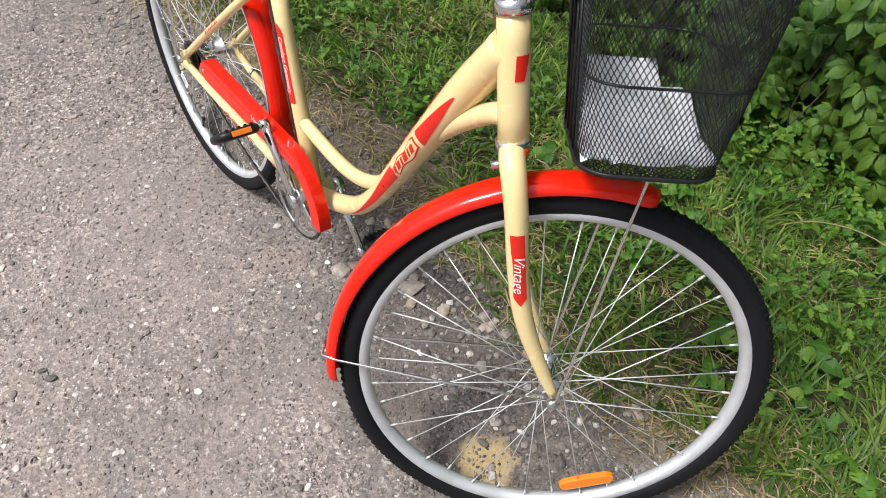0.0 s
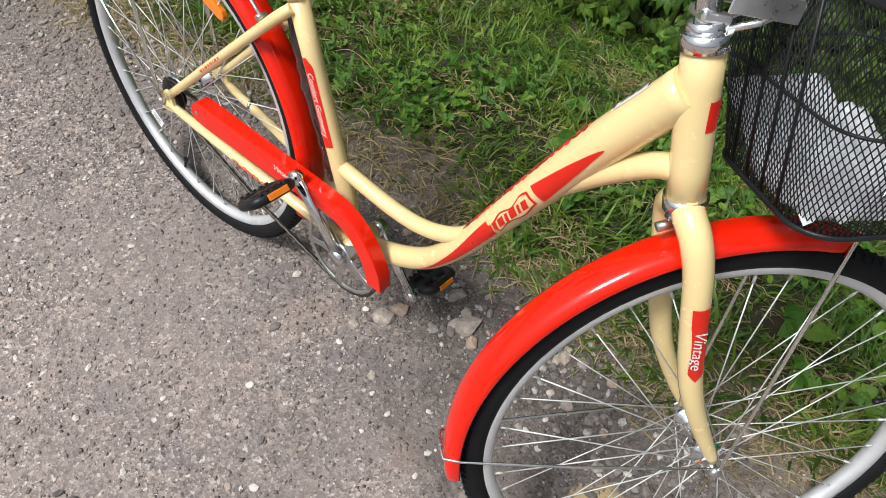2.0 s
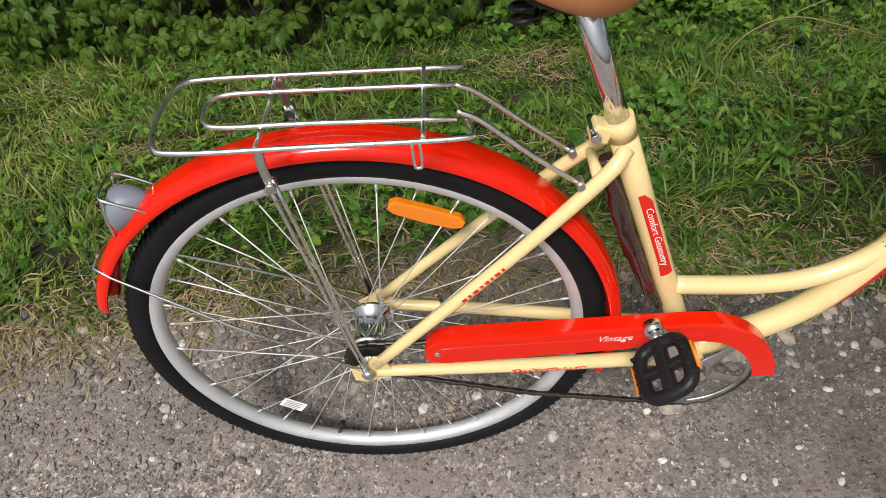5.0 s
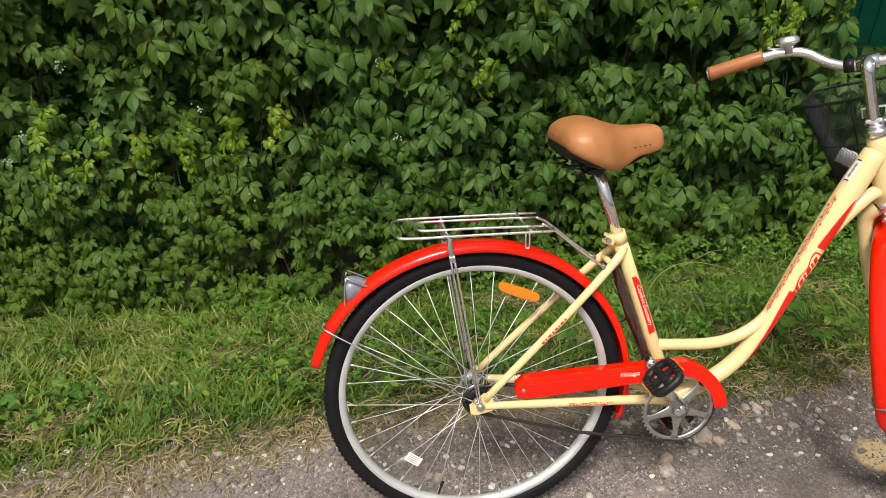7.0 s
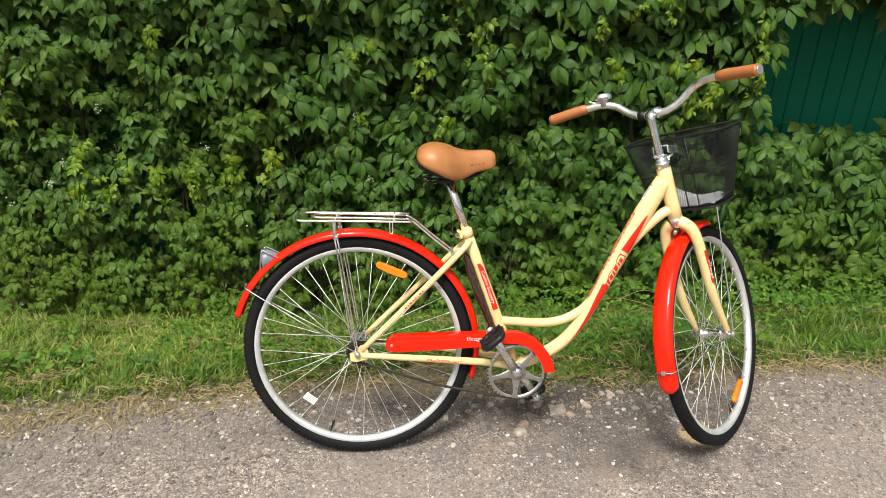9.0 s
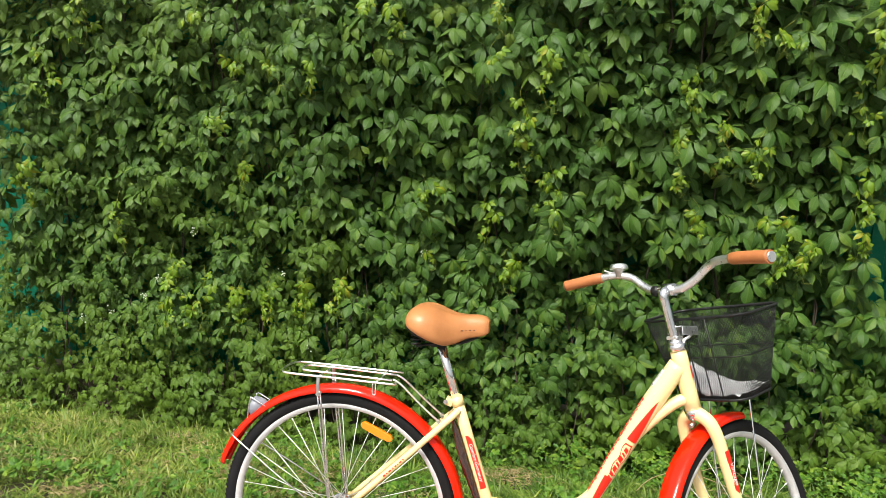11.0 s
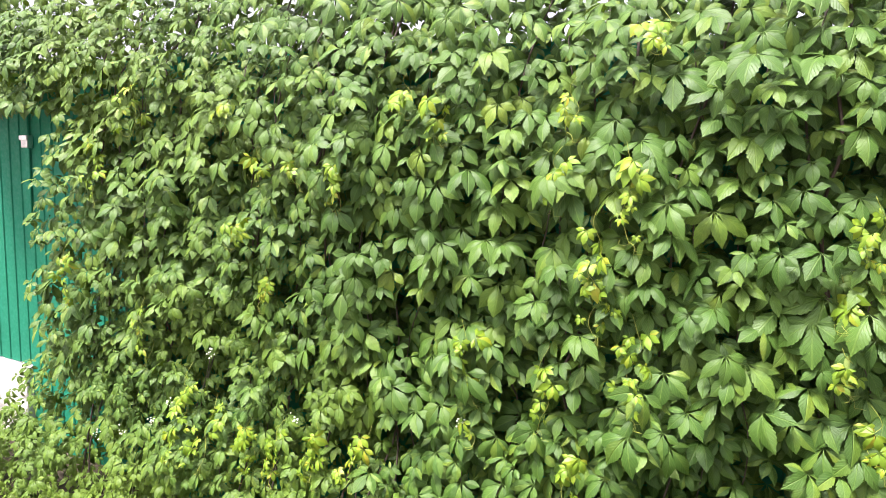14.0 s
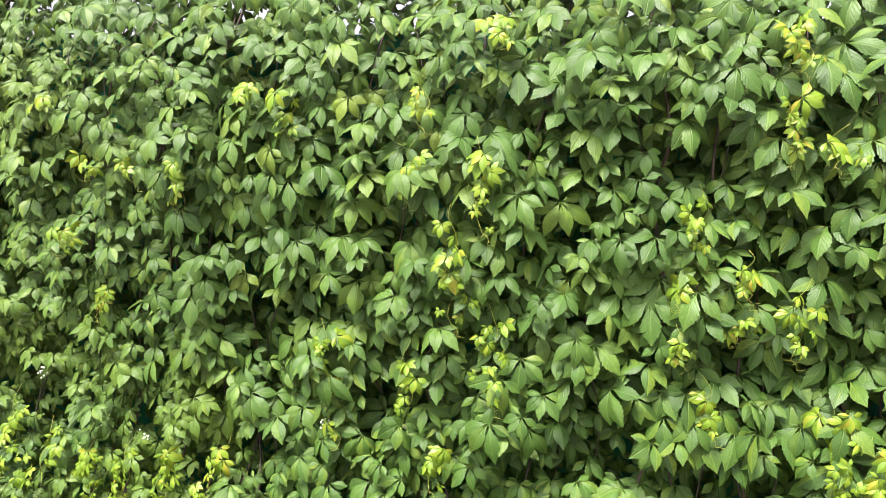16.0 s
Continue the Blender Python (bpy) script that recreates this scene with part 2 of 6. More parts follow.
def ground_mat():
    """Compacted gravel lane that gives way to dark soil under the grass of the verge."""
    n = Nodes("ground", 0.9, spec=0.2)
    pos = n.node("ShaderNodeNewGeometry").outputs["Position"]
    sep = n.node("ShaderNodeSeparateXYZ")
    n.put(sep, 0, pos)
    grit = n.node("ShaderNodeTexVoronoi", Scale=240.0)
    n.put(grit, "Vector", pos)
    coarse = n.node("ShaderNodeTexVoronoi", Scale=105.0)
    n.put(coarse, "Vector", pos)
    pick1, pick2 = n.node("ShaderNodeSeparateXYZ"), n.node("ShaderNodeSeparateXYZ")
    n.put(pick1, 0, grit.outputs["Color"])
    n.put(pick2, 0, coarse.outputs["Color"])
    g1 = n.ramp(pick1.outputs[0], [(0.0, (0.035, 0.029, 0.029)), (0.30, (0.125, 0.104, 0.097)), (0.72, (0.285, 0.238, 0.214)), (0.93, (0.45, 0.38, 0.335)), (1.0, (0.78, 0.73, 0.68))])
    g2 = n.ramp(pick2.outputs[0], [(0.0, (0.055, 0.047, 0.048)), (0.38, (0.185, 0.155, 0.144)), (0.78, (0.32, 0.264, 0.236)), (0.94, (0.47, 0.375, 0.30)), (1.0, (0.80, 0.76, 0.71))])
    gravel = n.mix(n.map(n.noise(85.0, 3.0, vec=pos), 0.42, 0.58, 0.1, 0.9), g1, g2)
    gravel = n.mix(n.map(n.noise(2.2, 5.0, vec=pos), 0.42, 0.62, 0.0, 0.45), gravel, (0.12, 0.105, 0.102))
    gravel = n.mix(n.map(n.noise(0.9, 3.0, vec=pos), 0.45, 0.6, 0.0, 0.30), gravel, (0.34, 0.285, 0.255))
    gravel = n.mix(n.map(n.noise(22.0, 6.0, vec=pos), 0.52, 0.72, 0.0, 0.30), gravel, (0.32, 0.27, 0.24))
    gravel = n.mix(n.map(n.noise(5.5, 4.0, vec=pos), 0.56, 0.68, 0.0, 0.38), gravel, (0.135, 0.128, 0.142))
    gravel = n.mix(n.map(n.noise(3.7, 5.0, vec=pos), 0.58, 0.72, 0.0, 0.40), gravel, (0.32, 0.235, 0.19))
    soil = n.mix(n.noise(24.0, 6.0, vec=pos), (0.026, 0.021, 0.015), (0.095, 0.074, 0.050))
    soil = n.mix(n.map(n.noise(7.0, 4.0, vec=pos), 0.45, 0.65, 0.0, 0.6), soil, (0.028, 0.040, 0.012))
    dry = n.mix(n.noise(45.0, 6.0, vec=pos), (0.12, 0.098, 0.078), (0.28, 0.225, 0.16))
    edge = n.math("ADD", sep.outputs[1], n.map(n.noise(2.6, 5.0, vec=pos), 0.0, 1.0, -0.22, 0.22))
    edge = n.math("ADD", edge, n.map(sep.outputs[0], -1.3, -0.2, 0.17, 0.0))
    edge = n.math("ADD", edge, n.map(n.noise(14.0, 4.0, vec=pos), 0.0, 1.0, -0.09, 0.09))
    loose = n.mix(n.map(n.noise(6.0, 5.0, vec=pos), 0.3, 0.7, 0.15, 0.75), gravel, (0.16, 0.135, 0.118))
    gravel = n.mix(n.map(edge, -0.10, 0.10), gravel, loose)
    col = n.mix(n.map(edge, 0.20, 0.34), gravel, dry)
    col = n.mix(n.map(edge, 0.32, 0.50), col, soil)
    dark_patch = dark_patch_mask(n, pos, sep)
    col = n.mix(n.map(dark_patch, 0.2, 1.6, 0.70, 0.0), col, n.mix(n.map(n.noise(110.0, 6.0, vec=pos), 0.35, 0.68), (0.022, 0.019, 0.018), (0.115, 0.098, 0.088)))
    far = n.node("ShaderNodeVectorMath")
    far.operation = "DISTANCE"
    n.put(far, 0, pos)
    far.inputs[1].default_value = (1.105, -0.012, 0.0)
    patch = n.math("ADD", far.outputs["Value"], n.map(n.noise(16.0, 5.0, vec=pos), 0.0, 1.0, -0.05, 0.05))
    col = n.mix(n.map(patch, 0.045, 0.07, 0.8, 0.0), col, n.mix(n.noise(90.0, 4.0, vec=pos), (0.34, 0.24, 0.11), (0.55, 0.42, 0.22)))
    bx, by = n.math("MULTIPLY", n.math("SUBTRACT", sep.outputs[0], 0.20), 1 / 0.26), n.math("MULTIPLY", n.math("SUBTRACT", sep.outputs[1], 0.37), 1 / 0.17)
    trod = n.math("ADD", n.math("ADD", n.math("MULTIPLY", bx, bx), n.math("MULTIPLY", by, by)), n.map(n.noise(11.0, 5.0, vec=pos), 0.3, 0.7, -0.45, 0.45))
    col = n.mix(n.map(trod, 0.55, 1.25, 0.85, 0.0), col, n.mix(n.noise(70.0, 6.0, vec=pos), (0.13, 0.108, 0.092), (0.29, 0.24, 0.205)))
    n.color(col)
    h = n.math("ADD", grit.outputs["Distance"], n.math("MULTIPLY", coarse.outputs["Distance"], 0.8))
    n.bump(n.math("ADD", h, n.noise(150.0, 5.0, vec=pos)), 0.55, 0.0018)
    return n.mat


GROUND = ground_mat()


# ---- building helpers ----
def part(name, bm, material, parent, label=""):
    """Links a bmesh as one mesh under a thing or a part."""
    me = bpy.data.meshes.new(name)
    bm.to_mesh(me)
    bm.free()
    me.materials.append(material)
    ob = new(name, me)
    ob.parent = parent
    if label:
        ob["label"] = label
    return ob


def holder(name, label, category, m, group="", kind=""):
    ob = new(name)
    ob.empty_display_size = 0.1
    ob.matrix_world = m
    return tagged(ob, label, category, group, kind)


def smooth(pts, n=6):
    """Catmull-Rom points through pts (tuples of any length)."""
    p = [np.array(q, float) for q in pts]
    p = [2 * p[0] - p[1]] + p + [2 * p[-1] - p[-2]]
    out = []
    for i in range(1, len(p) - 2):
        a, b, c, d = p[i - 1:i + 3]
        for k in range(n):
            t = k / n
            out.append(0.5 * (2 * b + (c - a) * t + (2 * a - 5 * b + 4 * c - d) * t * t + (3 * b - a - 3 * c + d) * t ** 3))
    out.append(p[-2])
    return out


def sweep(bm, pts, rad, seg=10, closed=False, flat=1.0, side=None):
    """A tube through pts; rad one number or one a point; flat squeezes it across `side`."""
    pts = [Vector(p[:3]) for p in pts]
    n = len(pts)
    rads = list(rad) if hasattr(rad, "__len__") else [rad] * n
    rings, up = [], None
    for i, p in enumerate(pts):
        a = pts[i - 1] if i or closed else p
        b = pts[(i + 1) % n] if i < n - 1 or closed else p
        d = (b - a).normalized()
        if up is None:
            up = Vector(side) if side else (Vector((0, 1, 0)) if abs(d.y) < 0.8 else Vector((0, 0, 1)))
        up = (up - d * up.dot(d)).normalized()
        w = d.cross(up)
        rings.append([bm.verts.new(p + (up * math.cos(k * math.tau / seg) * flat + w * math.sin(k * math.tau / seg)) * rads[i]) for k in range(seg)])
    for i in range(n if closed else n - 1):
        r, s = rings[i], rings[(i + 1) % n]
        for k in range(seg):
            f = bm.faces.new((r[k], r[(k + 1) % seg], s[(k + 1) % seg], s[k]))
            f.smooth = True
    if not closed:
        bm.faces.new(rings[0][::-1])
        bm.faces.new(rings[-1])
    return bm


def tube(pts, rad, n=6, seg=10, **kw):
    if hasattr(rad, "__len__"):
        q = smooth([(*p, r) for p, r in zip(pts, rad)], n)
        return sweep(bmesh.new(), q, [v[3] for v in q], seg, **kw)
    return sweep(bmesh.new(), smooth(pts, n) if n > 1 else pts, rad, seg, **kw)


def lathe(bm, profile, m, seg=32, closed=True):
    """Turns (radius, along) pairs round the axis z of the pose m."""
    rings = []
    for k in range(seg):
        a = k * math.tau / seg
        rings.append([bm.verts.new(m @ Vector((r * math.cos(a), r * math.sin(a), h))) for r, h in profile])
    np_ = len(profile)
    for k in range(seg):
        r, s = rings[k], rings[(k + 1) % seg]
        for j in range(np_ if closed else np_ - 1):
            f = bm.faces.new((r[j], s[j], s[(j + 1) % np_], r[(j + 1) % np_]))
            f.smooth = True
    if not closed:
        for j in (0, np_ - 1):
            if profile[j][0] > 1e-5:
                bm.faces.new([rings[k][j] for k in (range(seg) if j else range(seg - 1, -1, -1))])
    return bm


def rod(bm, a, b, r, seg=8, r2=None):
    return sweep(bm, [a, b], [r, r if r2 is None else r2], seg)


def block(bm, size, m, bevel=0.002, seg=2):
    made = bmesh.ops.create_cube(bm, size=1.0, matrix=m @ Matrix.Diagonal((*size, 1)))
    edges = list({e for v in made["verts"] for e in v.link_edges})
    if bevel:
        bmesh.ops.bevel(bm, geom=edges, offset=bevel, segments=seg, affect="EDGES", profile=0.5)
    return bm


AXLE = Matrix.Rotation(radians(90), 4, "X")  # turns the lathe axis z into -y


def plate(bm, outline, y0, y1):
    """A plate with the outline (x, z), from y0 to y1."""
    a = [bm.verts.new((x, y0, z)) for x, z in outline]
    b = [bm.verts.new((x, y1, z)) for x, z in outline]
    bm.faces.new(a)
    bm.faces.new(b[::-1])
    n = len(a)
    for i in range(n):
        bm.faces.new((a[i], b[i], b[(i + 1) % n], a[(i + 1) % n]))
    bmesh.ops.recalc_face_normals(bm, faces=bm.faces)
    return bm


def wrap(path, rads, s0, s1, lo, hi, lift=0.0007, n=24, m=6, side=-1, slant=0.0):
    """A decal lying on a swept tube in the plane y=0: from s0 to s1 along it, between the angles lo(u) and hi(u) seen from the right side
    (0 faces right, + up)."""
    P = [np.array(p[:3], float) for p in path]
    ln = np.concatenate([[0], np.cumsum([np.linalg.norm(b - a) for a, b in zip(P, P[1:])])])
    bm, grid = bmesh.new(), []
    for i in range(n + 1):
        u = i / n
        s = s0 + (s1 - s0) * u
        x, z, r = (float(np.interp(s, ln, [p[0] for p in P])), float(np.interp(s, ln, [p[2] for p in P])), float(np.interp(s, ln, rads)))
        e = 0.004
        dx = np.interp(s + e, ln, [p[0] for p in P]) - np.interp(s - e, ln, [p[0] for p in P])
        dz = np.interp(s + e, ln, [p[2] for p in P]) - np.interp(s - e, ln, [p[2] for p in P])
        d = np.array((dx, dz)) / math.hypot(dx, dz)
        nx, nz = -d[1], d[0]
        if nz < 0:
            nx, nz = -nx, -nz
        row = []
        for k in range(m + 1):
            a = lo(u) + (hi(u) - lo(u)) * k / m
            q = r + lift
            x, z = float(np.interp(s - slant * a, ln, [p[0] for p in P])), float(np.interp(s - slant * a, ln, [p[2] for p in P]))
            row.append(bm.verts.new((x + nx * q * math.sin(a), side * q * math.cos(a), z + nz * q * math.sin(a))))
        grid.append(row)
    for i in range(n):
        for k in range(m):
            f = bm.faces.new((grid[i][k], grid[i + 1][k], grid[i + 1][k + 1], grid[i][k + 1]))
            f.smooth = True
    bmesh.ops.recalc_face_normals(bm, faces=bm.faces)
    return bm


def lettering(name, words, size, m, material, parent, shear=0.35, label=""):
    """Flat lettering in the xy plane of the pose m, turned into a mesh."""
    cu = bpy.data.curves.new(name, "FONT")
    cu.body, cu.size, cu.align_x, cu.align_y, cu.extrude, cu.shear, cu.resolution_u = words, size, "CENTER", "CENTER", 0.0002, shear, 3
    tmp = bpy.data.objects.new(name + "_curve", cu)
    scene.collection.objects.link(tmp)
    me = bpy.data.meshes.new_from_object(tmp)
    bpy.data.objects.remove(tmp)
    me.transform(m)
    me.materials.clear()
    me.materials.append(material)
    ob = new(name, me)
    ob.parent = parent
    if label:
        ob["label"] = label
    return ob


# ---- the bicycle: x forward, y to its left, z up, wheels of 0.70 m ----
LEAN = 13.47
REAR = Vector((0.0, 0.0, 0.35))
bike = holder("bicycle", "cream city bicycle with red mudguards, parked leaning at the lane's edge", "bicycle",
              pose(0, 0.05, 0.3462) @ pose(0, 0, 0, -LEAN) @ pose(0, 0, -0.35))
STEER = 46.3
HEAD_LOW = Vector((0.975, 0, 0.717))
AXIS = Vector((-0.297, 0, 0.955)).normalized()
AHEAD = Vector((0.955, 0, 0.297)).normalized()
TURNED = Matrix.Translation(HEAD_LOW) @ Matrix.Rotation(radians(STEER), 4, AXIS) @ Matrix.Translation(-HEAD_LOW)
FRONT = HEAD_LOW - AXIS * 0.4114 + AHEAD * 0.060
FRONT_POSE = TURNED @ Matrix.Translation(FRONT)
BB = Vector((0.484, 0, 0.267))


def steered(f, l, h):
    """A point f ahead of the steering axis, l to the left, h up along it from the head tube's foot, before steering."""
    return HEAD_LOW + AHEAD * f + Vector((0, l, 0)) + AXIS * h


def turned(bm, m=TURNED):
    bmesh.ops.transform(bm, matrix=m, verts=bm.verts)
    return bm


def wheel(name, m, hub_half, reflector_at, valve_at, cog):
    w = new(name)
    w.parent = bike
    w.matrix_local = m
    # tyre with a rounded section and a worn chevron tread
    prof = [(0.3165, -0.013), (0.324, -0.0175), (0.333, -0.0192), (0.341, -0.0175), (0.3465, -0.0125), (0.3495, -0.006), (0.350, 0.0),
            (0.3495, 0.006), (0.3465, 0.0125), (0.341, 0.0175), (0.333, 0.0192), (0.324, 0.0175), (0.3165, 0.013)]
    bm = lathe(bmesh.new(), prof, AXLE, 96)
    for k in range(150):
        for sgn in (-1, 1):
            a = (k + 0.5 * (sgn > 0)) * math.tau / 150
            mm = Matrix.Rotation(-a, 4, "Y") @ pose(0.3452, sgn * 0.0135, 0, 0, 0, sgn * 48) @ pose(0, 0, 0, sgn * 18, 0, 0)
            block(bm, (0.0032, 0.0095, 0.0055), mm, 0)
    part("tyre", bm, TYRE, w, "black tyre with a fine block tread")
    prof = [(0.3015, -0.005), (0.3055, -0.0112), (0.311, -0.0125), (0.3185, -0.0132), (0.3195, -0.0118), (0.3165, -0.0105), (0.3165, 0.0105),
            (0.3195, 0.0118), (0.3185, 0.0132), (0.311, 0.0125), (0.3055, 0.0112), (0.3015, 0.005), (0.3005, 0.0)]
    part("rim", lathe(bmesh.new(), prof, AXLE, 96), ALLOY, w, "silver alloy rim")
    prof = [(0.006, -hub_half), (0.006, -hub_half + 0.012), (0.012, -0.036), (0.023, -0.034), (0.023, -0.030), (0.014, -0.026), (0.0125, 0.0),
            (0.014, 0.026), (0.023, 0.030), (0.023, 0.034), (0.012, 0.036), (0.006, hub_half - 0.012), (0.006, hub_half)]
    if cog:
        prof = [(r * (1.0 if r < 0.011 else 1.55 if r > 0.02 else 1.9), y) for r, y in prof]
    part("hub", lathe(bmesh.new(), prof, AXLE, 20, closed=False), CHROME, w)
    for sgn in (-1, 1):
        bm = lathe(bmesh.new(), [(0.0, 0.0), (0.0095, 0.001), (0.0095, 0.007), (0.0065, 0.010), (0.0, 0.011)], pose(0, sgn * (hub_half - 0.004), 0, -90 * sgn), 6, closed=False)
        part("axle_nut", bm, STEEL, w)
    for k in range(36):
        sgn = 1 if k % 2 else -1
        lead = 1 if (k // 2) % 2 else -1
        a1 = k * math.tau / 36
        a0 = a1 + lead * radians(62)
        hub_p = Vector((0.0205 * math.cos(a0), sgn * 0.032, 0.0205 * math.sin(a0)))
        rim_p = Vector((0.300 * math.cos(a1), sgn * 0.003, 0.300 * math.sin(a1)))
        bm = rod(bmesh.new(), hub_p, rim_p, 0.00105, 5)
        d = (hub_p - rim_p).normalized()
        rod(bm, rim_p, rim_p + d * 0.013, 0.0021, 6)
        part("spoke", bm, SPOKE, w)
    bm = bmesh.new()
    a = radians(reflector_at)
    mm = Matrix.Rotation(-a, 4, "Y") @ pose(0.264, -0.004, 0)
    shape = [(-0.0095, -0.040), (-0.004, -0.050), (0.006, -0.050), (0.0115, -0.042), (0.0125, 0.0), (0.0115, 0.042), (0.006, 0.050), (-0.004, 0.050), (-0.0095, 0.040), (-0.0115, 0.0)]
    bm = plate(bmesh.new(), shape, -0.006, 0.006)
    bmesh.ops.bevel(bm, geom=bm.edges[:], offset=0.0022, segments=2, affect="EDGES", profile=0.5)
    part("spoke_reflector", turned(bm, mm), ORANGE, w, "orange plastic spoke reflector")
    a = radians(valve_at)
    d = Vector((math.cos(a), 0, math.sin(a)))
    bm = rod(bmesh.new(), d * 0.298, d * 0.272, 0.003, 8)
    rod(bm, d * 0.274, d * 0.262, 0.0045, 8)
    part("valve", bm, PLASTIC, w, "black valve with its cap")
    if cog:
        bm = lathe(bmesh.new(), [(0.012, -0.044), (0.034, -0.0435), (0.034, -0.0415), (0.012, -0.041)], AXLE @ Matrix.Rotation(math.pi, 4, "X"), 36)
        part("sprocket", bm, CHAIN_STEEL, w)
    return w


rear_wheel = wheel("rear_wheel", Matrix.Translation(REAR), 0.072, 66.0, 250.0, True)
front_wheel = wheel("front_wheel", FRONT_POSE, 0.064, -56.5, 20.0, False)


def guard_r(a, flare):
    """The mudguard's radius at the angle a, which grows by flare towards the rear end."""
    u = max(0.0, min(1.0, (a - 95.0) / 68.0))
    return 0.372 + flare * u * u * (3 - 2 * u)


def mudguard(name, m, a0, a1, flare=0.0, half=0.029):
    """A rolled steel mudguard from the angle a0 to a1 (degrees, 90 up), with turned edges."""
    bm, rings = bmesh.new(), []
    n = int(abs(a1 - a0) / 1.6)
    shape = [(-half, -0.019), (-half, -0.013), (-half * 0.86, -0.006), (-half * 0.55, -0.0012), (0, 0), (half * 0.55, -0.0012), (half * 0.86, -0.006), (half, -0.013), (half, -0.019)]
    shape = shape + [(y * 0.95, d - 0.0016) for y, d in shape[::-1]]
    for i in range(n + 1):
        u = i / n
        a = radians(a0 + (a1 - a0) * u)
        r = guard_r(a0 + (a1 - a0) * u, flare)
        end = min(u, 1 - u) * n
        k = (0.62, 0.86, 0.96, 1.0)[min(3, round(end))]
        rings.append([bm.verts.new(((r + d) * math.cos(a), y * k, (r + d) * math.sin(a))) for y, d in shape])
    c = len(shape)
    for i in range(n):
        for k in range(c):
            f = bm.faces.new((rings[i][k], rings[i][(k + 1) % c], rings[i + 1][(k + 1) % c], rings[i + 1][k]))
            f.smooth = True
    bm.faces.new(rings[0])
    bm.faces.new(rings[-1][::-1])
    bmesh.ops.recalc_face_normals(bm, faces=bm.faces)
    turned(bm, m)
    return part(name, bm, RED, bike, "glossy red steel mudguard")


RW = Matrix.Translation(REAR)
rear_guard = mudguard("rear_mudguard", RW, -18, 163, 0.014)
front_guard = mudguard("front_mudguard", FRONT_POSE, 85, 197)


def stay(m, at, hub_y, guard, r=0.372):
    """The wire stay from both axle ends round the mudguard at the angle `at`."""
    a = radians(at)
    d = Vector((math.cos(a), 0, math.sin(a)))
    side = 0.031
    pts = [Vector((0.002, -hub_y, 0.004)), d * 0.20 + Vector((0, -hub_y * 0.75, 0)), d * (r - 0.02) + Vector((0, -side, 0)), d * (r + 0.003) + Vector((0, -side * 0.8, 0)),
           d * (r + 0.006), d * (r + 0.003) + Vector((0, side * 0.8, 0)), d * (r - 0.02) + Vector((0, side, 0)), d * 0.20 + Vector((0, hub_y * 0.75, 0)), Vector((0.002, hub_y, 0.004))]
    bm = turned(sweep(bmesh.new(), pts, 0.0022, 8), m)
    part("stay", bm, CHROME, guard, "bright wire stay")
    bm = block(bmesh.new(), (0.012, 0.012, 0.006), m @ Matrix.Rotation(-a, 4, "Y") @ pose(r + 0.005, 0, 0, 0, 90, 0), 0.002)
    part("stay_clip", bm, STEEL, guard)


stay(RW, 148, 0.072, rear_guard, guard_r(148, 0.014))
stay(FRONT_POSE, 187, 0.062, front_guard)

# frame
frame_ob = new("frame")
frame_ob.parent = bike
frame_ob["label"] = "cream enamelled low step-through frame"
part("head_tube", tube([(0.9205, 0, 0.894), (0.9735, 0, 0.7225)], [0.0215, 0.0215], 4, 16), CREAM, frame_ob)
for p in ((0.9205, 0, 0.894), (0.9735, 0, 0.7225)):
    d = AXIS
    bm = rod(bmesh.new(), Vector(p) - d * 0.008, Vector(p) + d * 0.009, 0.0245, 20)
    rod(bm, Vector(p) - d * 0.001, Vector(p) + d * 0.012, 0.0195, 18)
    part("headset_cup", bm, CHROME, frame_ob)
MAIN = smooth([(0.928, 0, 0.845), (0.878, 0, 0.760), (0.845, 0, 0.700), (0.792, 0, 0.600), (0.740, 0, 0.500), (0.697, 0, 0.422), (0.645, 0, 0.355), (0.578, 0, 0.308), (0.492, 0, 0.272)], 6)
MAIN_R = [v[0] for v in smooth([(0.026,), (0.0275,), (0.027,), (0.0245,), (0.0215,), (0.0195,), (0.0195,), (0.0200,), (0.0195,)], 6)]
part("down_tube", sweep(bmesh.new(), MAIN, MAIN_R, 18), CREAM, frame_ob)
part("brace_tube", tube([(0.964, 0, 0.758), (0.928, 0, 0.744), (0.876, 0, 0.700), (0.826, 0, 0.645)], [0.016, 0.0155, 0.0165, 0.016], 6, 14), CREAM, frame_ob)
part("step_tube", tube([(0.730, 0, 0.488), (0.690, 0, 0.446), (0.632, 0, 0.417), (0.560, 0, 0.409), (0.434, 0, 0.4205)], 0.0140, 6, 14), CREAM, frame_ob)
SEAT_LOW, SEAT_TOP = Vector((0.486, 0, 0.262)), Vector((0.334, 0, 0.706))
part("seat_tube", tube([SEAT_LOW, SEAT_TOP], [0.0165, 0.0165], 4, 16), CREAM, frame_ob)
sd = (SEAT_TOP - SEAT_LOW).normalized()
bm = rod(bmesh.new(), SEAT_TOP - sd * 0.02, SEAT_TOP + sd * 0.006, 0.0180, 18)
block(bm, (0.022, 0.026, 0.022), pose(*(SEAT_TOP - sd * 0.006 + Vector((-0.022, 0, -0.004))), 0, 18, 0), 0.003)
part("seat_lug", bm, CREAM, frame_ob)
bm = rod(bmesh.new(), SEAT_TOP + Vector((-0.028, -0.022, -0.006)), SEAT_TOP + Vector((-0.028, 0.022, -0.006)), 0.0045, 8)
